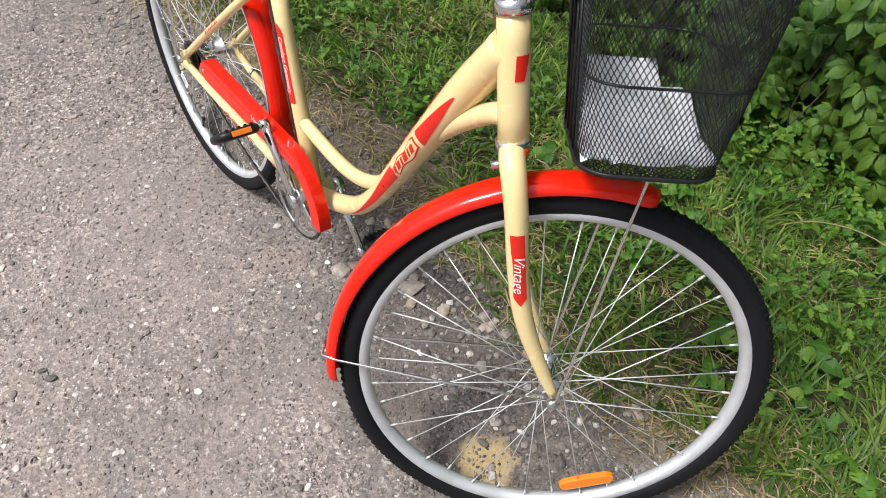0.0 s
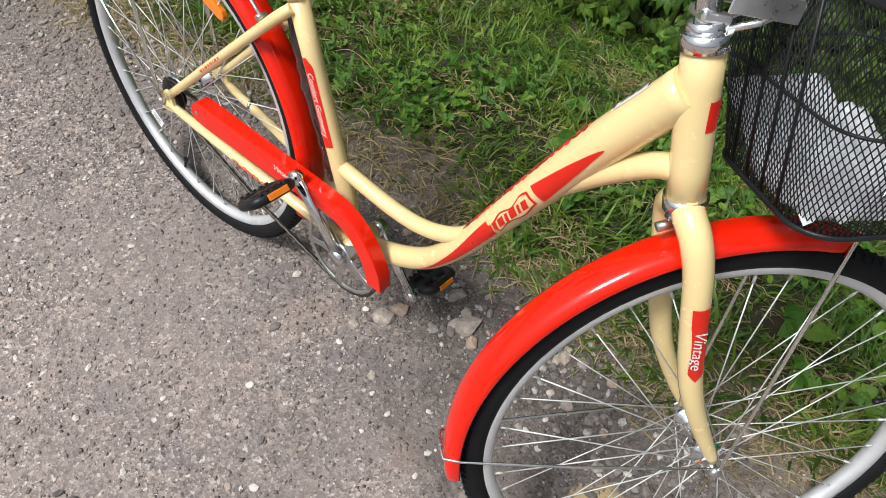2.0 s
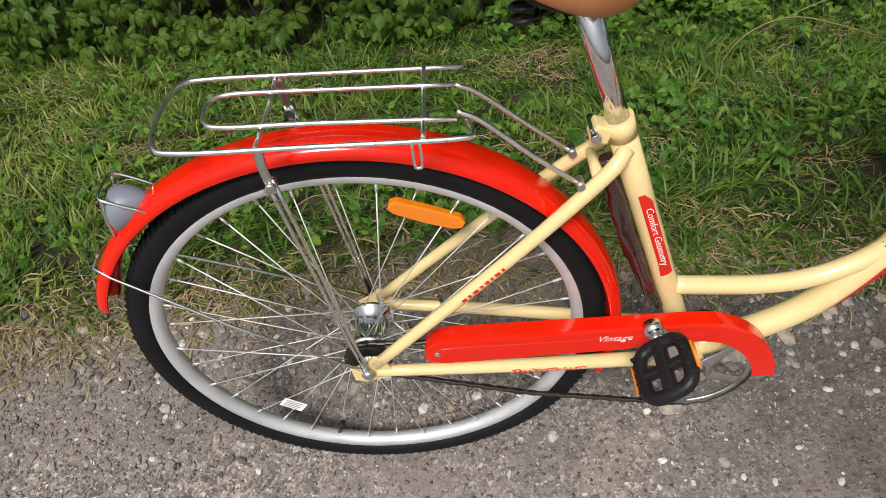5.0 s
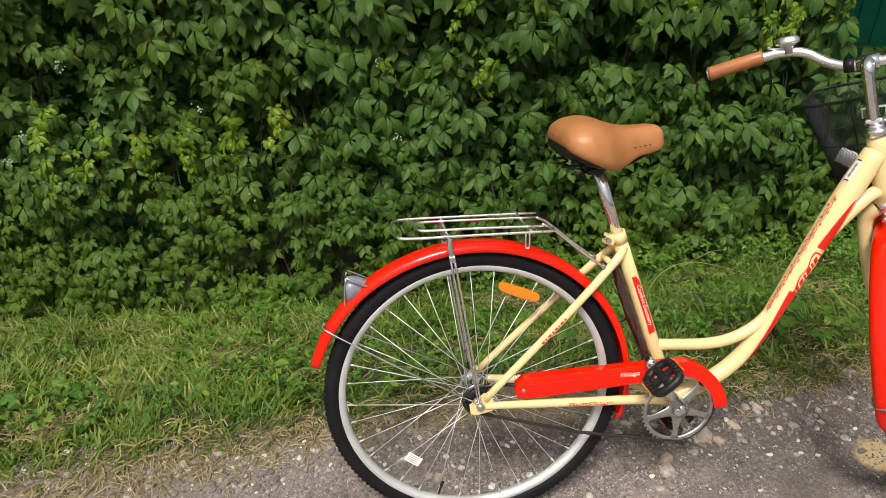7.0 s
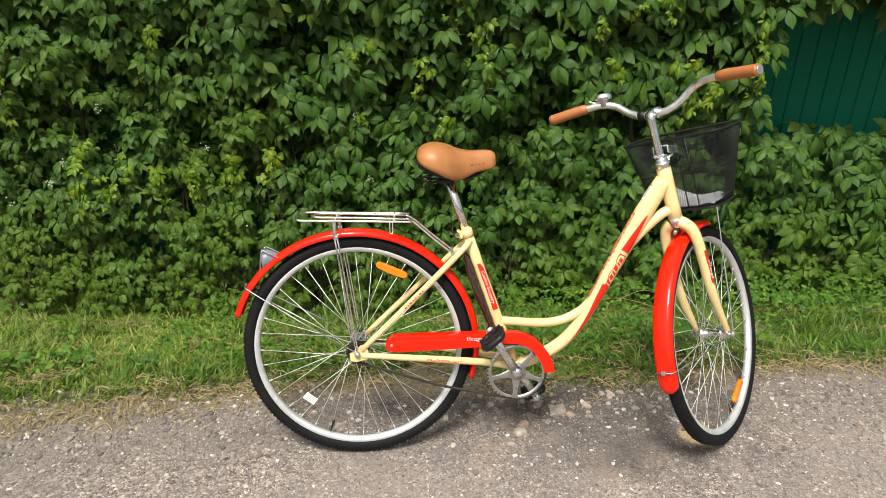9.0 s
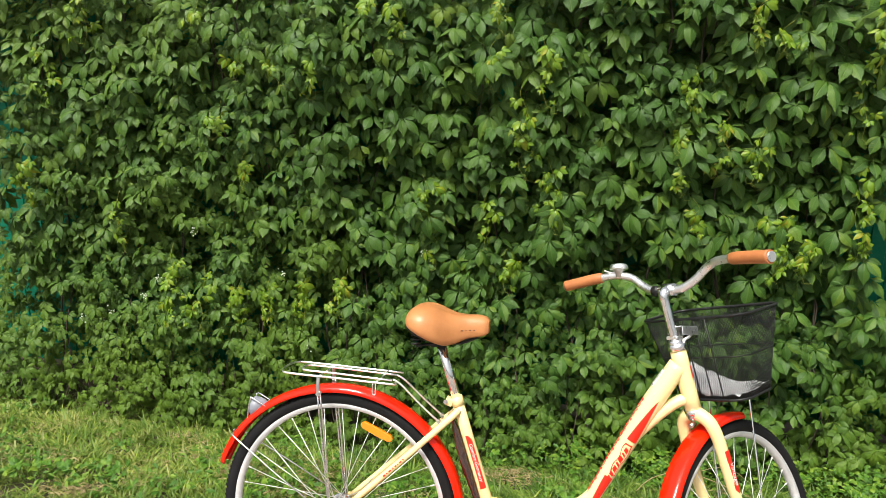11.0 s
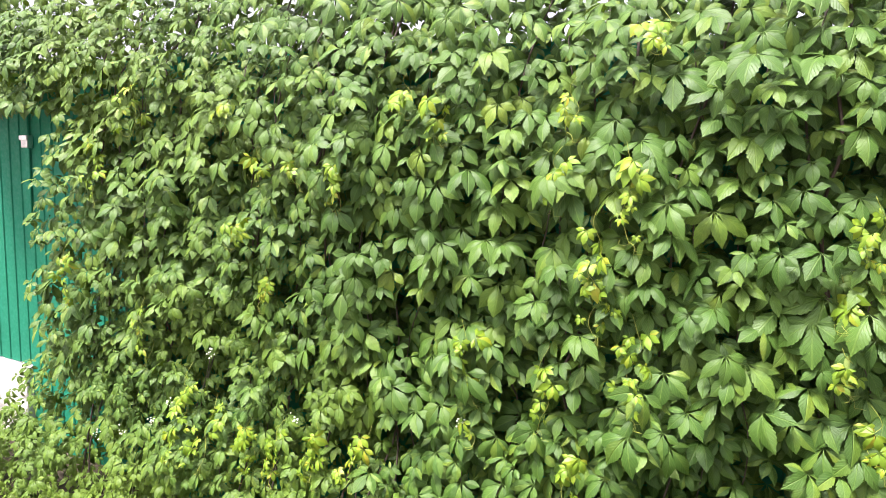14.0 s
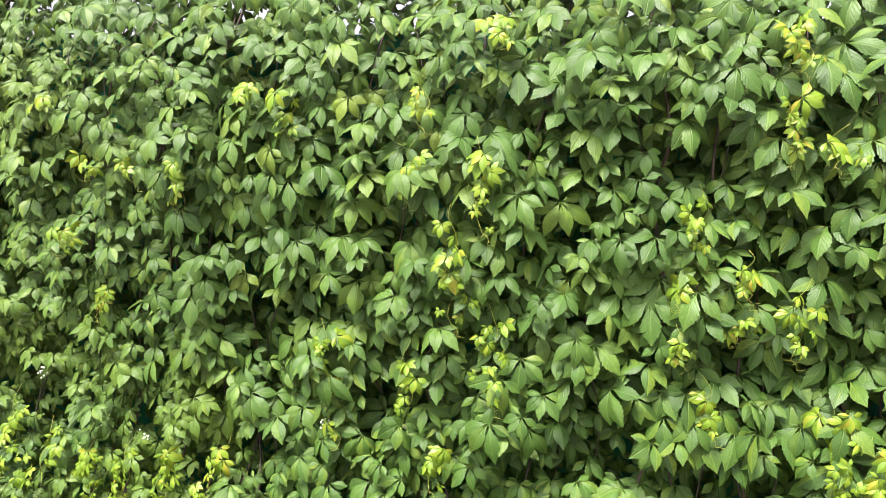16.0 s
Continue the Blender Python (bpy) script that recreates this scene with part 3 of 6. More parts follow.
rod(bm, SEAT_TOP + Vector((-0.028, -0.024, -0.006)), SEAT_TOP + Vector((-0.028, -0.018, -0.006)), 0.0062, 6)
part("seat_bolt", bm, CHROME, frame_ob)
part("bottom_bracket", lathe(bmesh.new(), [(0.0, -0.036), (0.0215, -0.036), (0.0215, 0.036), (0.0, 0.036)], Matrix.Translation(BB) @ AXLE, 20, closed=False), CREAM, frame_ob)
for s in (-1, 1):
    part("chain_stay", tube([(0.478, s * 0.022, 0.275), (0.400, s * 0.036, 0.297), (0.22, s * 0.052, 0.322), (0.012, s * 0.064, 0.346)], [0.012, 0.0115, 0.0105, 0.0085], 5, 12), CREAM, frame_ob)
    part("seat_stay", tube([(0.344, s * 0.014, 0.678), (0.315, s * 0.032, 0.650), (0.20, s * 0.050, 0.540), (0.012, s * 0.064, 0.362)], [0.0095, 0.0095, 0.009, 0.0085], 5, 12), CREAM, frame_ob)
    bm = plate(bmesh.new(), [(-0.022, 0.330), (-0.006, 0.326), (0.030, 0.334), (0.034, 0.350), (0.026, 0.376), (0.010, 0.378), (-0.002, 0.366), (-0.024, 0.352)], s * 0.061, s * 0.067)
    part("dropout", bm, CREAM, frame_ob)
part("stay_bridge", rod(bmesh.new(), (0.312, -0.032, 0.647), (0.312, 0.032, 0.647), 0.007, 10), CREAM, frame_ob)

# decals
LEN = float(np.sum([np.linalg.norm(b - a) for a, b in zip(MAIN, MAIN[1:])]))


def along(x, z):
    P = np.array([p[[0, 2]] for p in MAIN])
    i = int(np.argmin(np.hypot(P[:, 0] - x, P[:, 1] - z)))
    return float(np.sum(np.hypot(*np.diff(P[:i + 1], axis=0).T)))


S_TOP, S_LOW = along(0.874, 0.752), along(0.640, 0.350)
S_A, S_B = along(0.814, 0.641), along(0.752, 0.524)
part("decal", wrap(MAIN, MAIN_R, S_TOP, S_A, lambda u: -0.22 - 0.45 * u, lambda u: -0.18 + 0.62 * u ** 0.7), DECAL, frame_ob, "red flame decal")
part("decal", wrap(MAIN, MAIN_R, S_B, S_LOW, lambda u: -0.70 + 0.1 * u, lambda u: 0.40 - 0.95 * u ** 1.3), DECAL, frame_ob, "red flame decal")
# the maker's mark, drawn as plain slanted shapes in an outlined bar
part("mark_block", wrap(MAIN, MAIN_R, S_A + 0.010, S_B - 0.008, lambda u: -0.62 + 0.10 * math.cos(u * 9), lambda u: 0.32 - 0.16 * u + 0.10 * math.sin(u * 11), 0.0007, 28), DECAL, frame_ob)
part("mark_block", wrap(MAIN, MAIN_R, S_A + 0.014, S_B - 0.012, lambda u: -0.52 + 0.10 * math.cos(u * 9), lambda u: 0.22 - 0.16 * u + 0.10 * math.sin(u * 11), 0.0011, 28), CREAM, frame_ob)
s = S_A + 0.020
for wd in (0.012, 0.006, 0.015, 0.007, 0.014, 0.009, 0.013):
    part("mark_block", wrap(MAIN, MAIN_R, s, s + wd, lambda u: -0.40, lambda u: 0.06, 0.0015, 4, slant=0.014), DECAL, frame_ob)
    s += wd + 0.0045
part("sticker", wrap(MAIN, MAIN_R, 0.030, 0.085, lambda u: 1.12, lambda u: 1.72, 0.0007, 10), WHITE_INK, frame_ob, "white sticker with dark corner marks")
for s0 in (0.030, 0.080):
    part("corner_mark", wrap(MAIN, MAIN_R, s0, s0 + 0.003, lambda u: 1.18, lambda u: 1.64, 0.0012, 2), PLASTIC, frame_ob)
for k in range(3):
    part("sticker_line", wrap(MAIN, MAIN_R, 0.040 + 0.012 * k, 0.049 + 0.012 * k, lambda u: 1.30, lambda u: 1.50, 0.0011, 3), STEEL, frame_ob)
rnd = random.Random(4)


def on_tube(s, a, lift=0.0004):
    """The place at s along the main tube, at the angle a round it, on its right side."""
    P = np.array([p[[0, 2]] for p in MAIN])
    ln = np.concatenate([[0], np.cumsum(np.hypot(*np.diff(P, axis=0).T))])
    at = lambda t: np.array([np.interp(t, ln, P[:, 0]), np.interp(t, ln, P[:, 1])])
    d = at(s + 0.004) - at(s - 0.004)
    d = d / np.hypot(*d)
    nx, nz = (-d[1], d[0]) if d[0] > 0 else (d[1], -d[0])
    q = float(np.interp(s, ln, MAIN_R)) + lift
    c = at(s)
    return Vector((c[0] + nx * q * math.sin(a), -q * math.cos(a), c[1] + nz * q * math.sin(a)))


S0, S1 = along(0.868, 0.740), along(0.706, 0.436)
count = 22
for k in range(count):  # scrolling tendril ornament along the tube's upper side
    s0, dirn = S0 + (S1 - S0) * (k + 0.5) / count, 1 if k % 2 else -1
    size = rnd.uniform(0.0032, 0.0062)
    pts = []
    for i in range(17):
        th = i / 16 * math.tau * 1.35
        rr = size * (1 - 0.75 * i / 16)
        pts.append(on_tube(s0 + rr * 1.2 * math.cos(th + k) * dirn, 1.36 + 0.12 * dirn + rr * math.sin(th + k) * 38))
    part("ornament", sweep(bmesh.new(), pts, 0.00085, 4), DECAL if k % 3 else DARK_INK, frame_ob)
    pts = [on_tube(s0 + (S1 - S0) / count * (t - 0.5) * 1.3, 1.36 - 0.16 * math.sin(t * math.pi) * dirn) for t in [i / 8 for i in range(9)]]
    part("ornament", sweep(bmesh.new(), pts, 0.0008, 4), DARK_INK if k % 3 else DECAL, frame_ob)
ST = [np.array(SEAT_TOP + (SEAT_LOW - SEAT_TOP) * (i / 20)) for i in range(21)]
ST_R = [0.0165] * 21
part("decal", wrap(ST, ST_R, 0.105, 0.260, lambda u: -0.22 - 0.2 * max(0, u - 0.85) * 4, lambda u: 0.74 - 0.5 * max(0, 0.1 - u) * 10, 0.0006), DECAL, frame_ob, "red decal with white script")
q = SEAT_TOP + (SEAT_LOW - SEAT_TOP).normalized() * 0.183
lettering("script", "Comfort Geometry", 0.0138, Matrix.Translation(q) @ Matrix.Rotation(-0.26, 4, (SEAT_LOW - SEAT_TOP).normalized()) @ Matrix.Translation((0, -0.01745, 0)) @ Matrix.Rotation(radians(90), 4, "X") @ Matrix.Rotation(math.atan2(SEAT_LOW.z - SEAT_TOP.z, SEAT_LOW.x - SEAT_TOP.x), 4, "Z"), WHITE_INK, frame_ob)
part("decal", wrap([np.array((0.9205, 0, 0.894)), np.array((0.9735, 0, 0.7225))], [0.0215, 0.0215], 0.056, 0.088, lambda u: 0.95 - 0.1 * u, lambda u: 1.85 - 0.4 * u), DECAL, frame_ob, "red badge on the head tube")
def stay_scroll(name, a, b_, lift, count, size, seed):
    """Small scrolls and leaves printed along a stay."""
    r = random.Random(seed)
    d = (b_ - a).normalized()
    n_ = Vector((-d.z, 0, d.x))
    for k in range(count):
        c = a.lerp(b_, (k + 0.5) / count) + Vector((0, -lift, 0))
        turn, sz, dirn = r.uniform(0, math.tau), size * r.uniform(0.6, 1.1), r.choice((-1, 1))
        pts = []
        for i in range(9):
            th, rr = turn + dirn * i / 8 * r.uniform(4.0, 4.4), sz * (1 - 0.7 * i / 8)
            pts.append(c + d * rr * 1.4 * math.cos(th) + n_ * rr * math.sin(th))
        part(name, sweep(bmesh.new(), pts, 0.0009, 4), DECAL, frame_ob)


stay_scroll("ornament", Vector((0.205, -0.0535, 0.3235)), Vector((0.318, -0.0440, 0.3095)), 0.0108, 15, 0.0052, 7)
# the maker's mark on the seat stay, drawn as plain slanted bars
s = 0.0
for wd in (0.005, 0.010, 0.004, 0.008, 0.006, 0.011, 0.005, 0.009):
    p = Vector((0.20, -0.050, 0.540)).lerp(Vector((0.135, -0.0555, 0.478)), (s + wd / 2) / 0.09)
    part("mark_block", block(bmesh.new(), (wd * 0.8, 0.0006, 0.0046), pose(p.x, p.y - 0.0089, p.z, 0, -43, 0), 0), DECAL, frame_ob)
    s += wd + 0.0028
# sleeve of dark wrapped film behind the seat tube
bm = tube([SEAT_TOP + sd * -0.045 + Vector((-0.026, 0, -0.004)), SEAT_TOP + sd * -0.18 + Vector((-0.030, 0, -0.004)), SEAT_TOP + sd * -0.34 + Vector((-0.026, 0, 0))], [0.0080, 0.0125, 0.0105], 9, 14)
for v in bm.verts:
    v.co += Vector((noise.noise(v.co * 70), noise.noise(v.co * 60 + Vector((5, 0, 0))), 0)) * 0.006
part("wrapped_pump", bm, SLEEVE, bike, "dark tube wrapped in clear film")

# fork
fork = new("fork")
fork.parent = bike
fork["label"] = "cream enamelled curved fork"
for s in (-1, 1):
    pts = [steered(0, 0, 0.004), steered(-0.002, s * 0.020, -0.004), steered(0.0, s * 0.040, -0.026), steered(0.003, s * 0.049, -0.070), steered(0.005, s * 0.051, -0.150), steered(0.010, s * 0.051, -0.220),
           steered(0.020, s * 0.051, -0.275), steered(0.041, s * 0.050, -0.345), steered(0.061, s * 0.050, -0.402)]
    part("fork_blade", turned(tube(pts, [0.018, 0.0185, 0.0178, 0.0168, 0.016, 0.0152, 0.0138, 0.0115, 0.0085], 6, 14)), CREAM, fork)
    part("fork_end", turned(block(bmesh.new(), (0.024, 0.005, 0.030), Matrix.Translation(steered(0.060, s * 0.0505, -0.408)) @ pose(0, 0, 0, 0, -35, 0), 0.002)), STEEL, fork)
part("crown_race", turned(rod(bmesh.new(), steered(0, 0, -0.012), steered(0, 0, 0.006), 0.0215, 16)), CHROME, fork)
part("mudguard_bolt", turned(rod(bmesh.new(), steered(-0.03, 0, -0.025), steered(-0.012, 0, -0.022), 0.006, 8)), STEEL, fork)
bm = bmesh.new()
grid = []
for i in range(9):
    row = []
    for k in range(7):
        a = -0.62 + 1.24 * k / 6
        h = -0.098 - 0.118 * i / 8 + (0.012 * abs(k - 3) / 3 if i == 8 else 0)
        r = 0.0170 - 0.0010 * i / 8
        row.append(bm.verts.new(steered(0.004 + 0.005 * i / 8 + r * math.sin(a), -0.0508 - r * math.cos(a), h)))
    grid.append(row)
for i in range(8):
    for k in range(6):
        bm.faces.new((grid[i][k], grid[i + 1][k], grid[i + 1][k + 1], grid[i][k + 1])).smooth = True
part("decal", turned(bm), DECAL, fork, "red decal with white script")
basis = Matrix((AXIS * -1, AHEAD * 1, Vector((0, -1, 0)))).transposed().to_4x4()
lettering("script", "Vintage", 0.021, TURNED @ Matrix.Translation(steered(0.006, -0.0680, -0.160)) @ basis, WHITE_INK, fork)

# stem, handlebar, grips, bell
part("stem", turned(tube([steered(0, 0, 0.190), steered(0, 0, 0.30), steered(0.004, 0, 0.328), steered(0.024, 0, 0.334)], [0.0125, 0.0125, 0.015, 0.017], 5, 14)), CHROME, bike, "chrome quill stem")
part("lock_nut", turned(rod(bmesh.new(), steered(0, 0, 0.188), steered(0, 0, 0.204), 0.0205, 8)), CHROME, bike)
BAR = [(0.026, 0.0, 0.334), (0.027, 0.040, 0.334), (0.036, 0.080, 0.350), (0.044, 0.120, 0.378), (0.034, 0.160, 0.392), (0.018, 0.215, 0.394), (-0.006, 0.300, 0.391)]
pts = [steered(f, -l, h) for f, l, h in BAR[:0:-1]] + [steered(f, l, h) for f, l, h in BAR]
part("handlebar", turned(tube(pts, 0.0112, 6, 14)), RACK_WIRE, bike, "swept chrome handlebar")
part("bar_clamp", turned(rod(bmesh.new(), steered(0.026, -0.022, 0.334), steered(0.026, 0.022, 0.334), 0.0165, 14)), CHROME, bike)
part("clamp_cap", turned(block(bmesh.new(), (0.03, 0.036, 0.018), Matrix.Translation(steered(0.036, 0.0, 0.340)), 0.005)), PLASTIC, bike)
for s in (-1, 1):
    pts = [steered(0.022, s * 0.205, 0.394), steered(0.012, s * 0.228, 0.3945), steered(-0.004, s * 0.282, 0.392), steered(-0.014, s * 0.318, 0.390)]
    part("grip", turned(tube(pts, [0.0150, 0.0160, 0.0160, 0.0166], 5, 16)), GRIP, bike, "tan leatherette grip with stitched seam")
    part("grip_cap", turned(rod(bmesh.new(), steered(-0.0135, s * 0.3175, 0.390), steered(-0.0150, s * 0.3225, 0.3898), 0.0125, 16)), RACK_WIRE, bike, "bright end cap of the grip")
bell = turned(lathe(bmesh.new(), [(0.0, 0.026), (0.014, 0.0255), (0.0215, 0.0235), (0.0250, 0.0195), (0.0262, 0.012), (0.0262, 0.009), (0.022, 0.008), (0.0, 0.008)], Matrix.Translation(steered(0.036, 0.152, 0.400)), 24, closed=False))
b = part("bell", bell, RACK_WIRE, bike, "chrome dome bell")
part("bell_base", turned(lathe(bmesh.new(), [(0.0, -0.014), (0.011, -0.014), (0.012, 0.003), (0.018, 0.005), (0.018, 0.009), (0.0, 0.010)], Matrix.Translation(steered(0.036, 0.152, 0.400)), 16, closed=False)), STEEL, b)
part("bell_lever", turned(tube([steered(0.036, 0.152, 0.402), steered(0.030, 0.178, 0.405), steered(0.022, 0.192, 0.414)], [0.004, 0.0045, 0.006], 4, 8, flat=0.5)), RACK_WIRE, b, "small thumb lever")
part("lever_clamp", turned(rod(bmesh.new(), steered(0.0275, 0.046, 0.335), steered(0.0270, 0.026, 0.334), 0.0150, 14)), PLASTIC, bike, "black plastic ring on the handlebar")

# saddle
saddle_rows = [(0.188, 0.060, 0.932, 0.946), (0.196, 0.088, 0.918, 0.962), (0.215, 0.103, 0.904, 0.974), (0.245, 0.108, 0.888, 0.979), (0.278, 0.098, 0.873, 0.974), (0.306, 0.078, 0.865, 0.964),
               (0.335, 0.057, 0.871, 0.957), (0.365, 0.042, 0.885, 0.955), (0.395, 0.036, 0.891, 0.955), (0.418, 0.032, 0.897, 0.951), (0.429, 0.024, 0.905, 0.943)]
sm = [(0.188 + (x - 0.188) * 0.945 + 0.003, w * 0.96, lo - 0.007, hi - 0.008) for x, w, lo, hi in smooth(saddle_rows, 4)]
bm, rings = bmesh.new(), []
for x, w, lo, hi in sm:
    ring = []
    for k in range(24):
        a = k * math.tau / 24
        c, s_ = math.cos(a), math.sin(a)
        y = w * math.copysign(abs(c) ** 0.75, c)
        mid = lo + (hi - lo) * 0.28
        z = mid + (hi - mid) * s_ ** 0.8 if s_ > 0 else mid - (mid - lo) * abs(s_) ** 0.5 * (0.75 + 0.25 * abs(c))
        if s_ > 0.4:
            z -= 0.006 * math.exp(-(y / 0.016) ** 2) * min(1, max(0, (0.40 - x) / 0.1))
        ring.append(bm.verts.new((x, y, z)))
    rings.append(ring)
for r1, r2 in zip(rings, rings[1:]):
    for k in range(24):
        bm.faces.new((r1[k], r1[(k + 1) % 24], r2[(k + 1) % 24], r2[k])).smooth = True
bm.faces.new(rings[0][::-1])
bm.faces.new(rings[-1])
saddle = part("saddle", bm, TAN, bike, "padded tan leatherette saddle")
base = [(0.194, 0.070, 0.906, 0.925), (0.225, 0.092, 0.888, 0.906), (0.275, 0.084, 0.872, 0.886), (0.33, 0.045, 0.874, 0.886), (0.38, 0.024, 0.886, 0.898), (0.408, 0.014, 0.893, 0.902)]
bm, rings = bmesh.new(), []
for x, w, lo, hi in smooth(base, 3):
    rings.append([bm.verts.new((x, w * math.cos(k * math.tau / 16), (lo + hi) / 2 + (hi - lo) * 0.9 * math.sin(k * math.tau / 16))) for k in range(16)])
for r1, r2 in zip(rings, rings[1:]):
    for k in range(16):
        bm.faces.new((r1[k], r1[(k + 1) % 16], r2[(k + 1) % 16], r2[k])).smooth = True
bm.faces.new(rings[0][::-1])
bm.faces.new(rings[-1])
part("saddle_base", bm, PLASTIC, saddle, "black plastic saddle shell")
for s in (-1, 1):
    coil = [(0.222 + 0.012 * math.cos(a * 0.9), s * 0.055 + 0.012 * math.sin(a * 0.9), 0.858 + 0.0034 * a / 2) for a in [i * 0.7 for i in range(28)]]
    part("saddle_spring", sweep(bmesh.new(), coil, 0.0028, 6), PLASTIC, saddle)
    part("saddle_rail", tube([(0.400, s * 0.012, 0.893), (0.345, s * 0.020, 0.868), (0.27, s * 0.022, 0.862), (0.222, s * 0.050, 0.857)], 0.0035, 4, 8), PLASTIC, saddle)
bm = block(bmesh.new(), (0.052, 0.046, 0.026), pose(0.279, 0, 0.866, 0, -12, 0), 0.006)
rod(bm, (0.281, -0.030, 0.862), (0.281, 0.030, 0.862), 0.007, 10)
part("saddle_clamp", bm, PLASTIC, saddle)
part("seat_post", rod(bmesh.new(), SEAT_TOP - sd * 0.03, (0.2785, 0, 0.872), 0.0135, 18), CHROME, bike, "chrome seat post")

for k, wd in enumerate((0.008, 0.004, 0.009, 0.007)):
    x = 0.347 + 0.0112 * k
    part("mark_block", block(bmesh.new(), (wd * 0.7, 0.0010, 0.0020), pose(x, -0.0451 + 0.11 * (x - 0.352), 0.907 + 0.09 * (x - 0.352), -8, -6, 7), 0), SLEEVE, saddle)

# drivetrain
CRANKSET = Matrix.Translation(BB + Vector((0, -0.045, 0)))
bm = lathe(bmesh.new(), [(0.0785, -0.0015), (0.087, -0.0015), (0.0885, 0.0), (0.087, 0.0015), (0.0785, 0.0015)], CRANKSET @ AXLE, 72)
for k in range(5):
    arm = CRANKSET @ Matrix.Rotation(-k * math.tau / 5 - radians(122), 4, "Y")
    sweep(bm, [arm @ Vector((r, -0.0005, 0)) for r in (0.012, 0.030, 0.055, 0.072, 0.082)], [0.020, 0.013, 0.0075, 0.0075, 0.013], 10, flat=0.16, side=(0, 1, 0))
lathe(bm, [(0.010, -0.003), (0.027, -0.003), (0.027, 0.003), (0.010, 0.003)], CRANKSET @ AXLE, 24)
for k in range(44):
    a = k * math.tau / 44
    block(bm, (0.006, 0.002, 0.005), Matrix.Translation(BB + Vector((0, -0.045, 0))) @ Matrix.Rotation(-a, 4, "Y") @ pose(0.0895, 0, 0), 0)
chainring = part("chainring", bm, STEEL, bike, "grey steel chainring")
PEDAL_UP = Vector((0.398, -0.064, 0.411))
d = PEDAL_UP - (BB + Vector((0, -0.064, 0)))
for s, e in ((-1, BB + d), (1, BB - d)):
    a, b = BB + Vector((0, s * 0.052, 0)), Vector((e.x, s * 0.068, e.z))
    bm = sweep(bmesh.new(), [a, a.lerp(b, 0.5), b], [0.0155, 0.0120, 0.0125], 12, flat=0.62, side=(0, 1, 0))
    lathe(bm, [(0.0, -0.012), (0.0165, -0.012), (0.0165, 0.010), (0.0, 0.010)], Matrix.Translation(a) @ AXLE, 16, closed=False)
    lathe(bm, [(0.0, -0.008), (0.0130, -0.008), (0.0130, 0.008), (0.0, 0.008)], Matrix.Translation(b) @ AXLE, 14, closed=False)
    part("crank", bm, CHROME, bike, "chrome crank arm")
    pm = Matrix.Translation(Vector((e.x, s * 0.132, e.z))) @ pose(0, 0, 0, 0, -40 if s < 0 else -25, 0)
    pedal = new("pedal")
    pedal.parent = bike
    pedal.matrix_local = pm @ Matrix.Scale(0.92, 4)
    ring = []
    for k in range(28):
        a = k * math.tau / 28
        c_, s_ = math.cos(a), math.sin(a)
        ring.append((0.036 * math.copysign(abs(c_) ** 0.55, c_), 0.041 * math.copysign(abs(s_) ** 0.55, s_), 0))
    bm = sweep(bmesh.new(), ring, 0.0105, 10, closed=True, side=(0, 0, 1))
    block(bm, (0.020, 0.082, 0.020), pose(0, 0, 0), 0.006)
    block(bm, (0.070, 0.015, 0.017), pose(0, 0, 0), 0.005)
    for sx in (-1, 1):
        for j in range(5):
            block(bm, (0.008, 0.006, 0.006), pose(sx * 0.038, -0.028 + j * 0.014, 0.0105), 0.001, 1)
    part("pedal_body", bm, PLASTIC, pedal, "black plastic platform pedal")
    for sx in (-1, 1):
        part("pedal_reflector", block(bmesh.new(), (0.003, 0.044, 0.012), pose(sx * 0.0470, 0.0, 0), 0.001, 1), ORANGE, pedal, "orange pedal reflector")
    part("pedal_axle", rod(bmesh.new(), (0, -s * 0.066, 0), (0, -s * 0.046, 0), 0.007, 10), STEEL, pedal)
# chain: alternating links round sprocket and chainring
loop = []
for k in range(25):
    a = radians(262 - 170 * k / 24 - 4)
    loop.append(Vector((0.034 * math.cos(a), -0.0425, 0.35 + 0.034 * math.sin(a))))
for k in range(45):
    a = radians(92 - 186 * k / 44)
    loop.append(BB + Vector((0.090 * math.cos(a), -0.044, 0.090 * math.sin(a))))
loop.append(Vector((0.24, -0.044, 0.232)))
closed = loop + [loop[0]]
cum = [0.0]
for a, b in zip(closed, closed[1:]):
    cum.append(cum[-1] + (b - a).length)
count = int(cum[-1] / 0.0127)
bm = bmesh.new()
for k in range(count):
    s0, s1 = cum[-1] * k / count, cum[-1] * (k + 1) / count
    p0, p1 = [Vector([float(np.interp(s, cum, [q[i] for q in closed])) for i in range(3)]) for s in (s0, s1)]
    ang = math.degrees(math.atan2(p1.z - p0.z, p1.x - p0.x))
    wd = 0.0078 if k % 2 else 0.0058
    block(bm, (0.0148, wd, 0.0072), Matrix.Translation((p0 + p1) / 2) @ pose(0, 0, 0, 0, -ang, 0), 0.0015, 1)
part("chain", bm, CHAIN_STEEL, bike, "dark oiled chain")

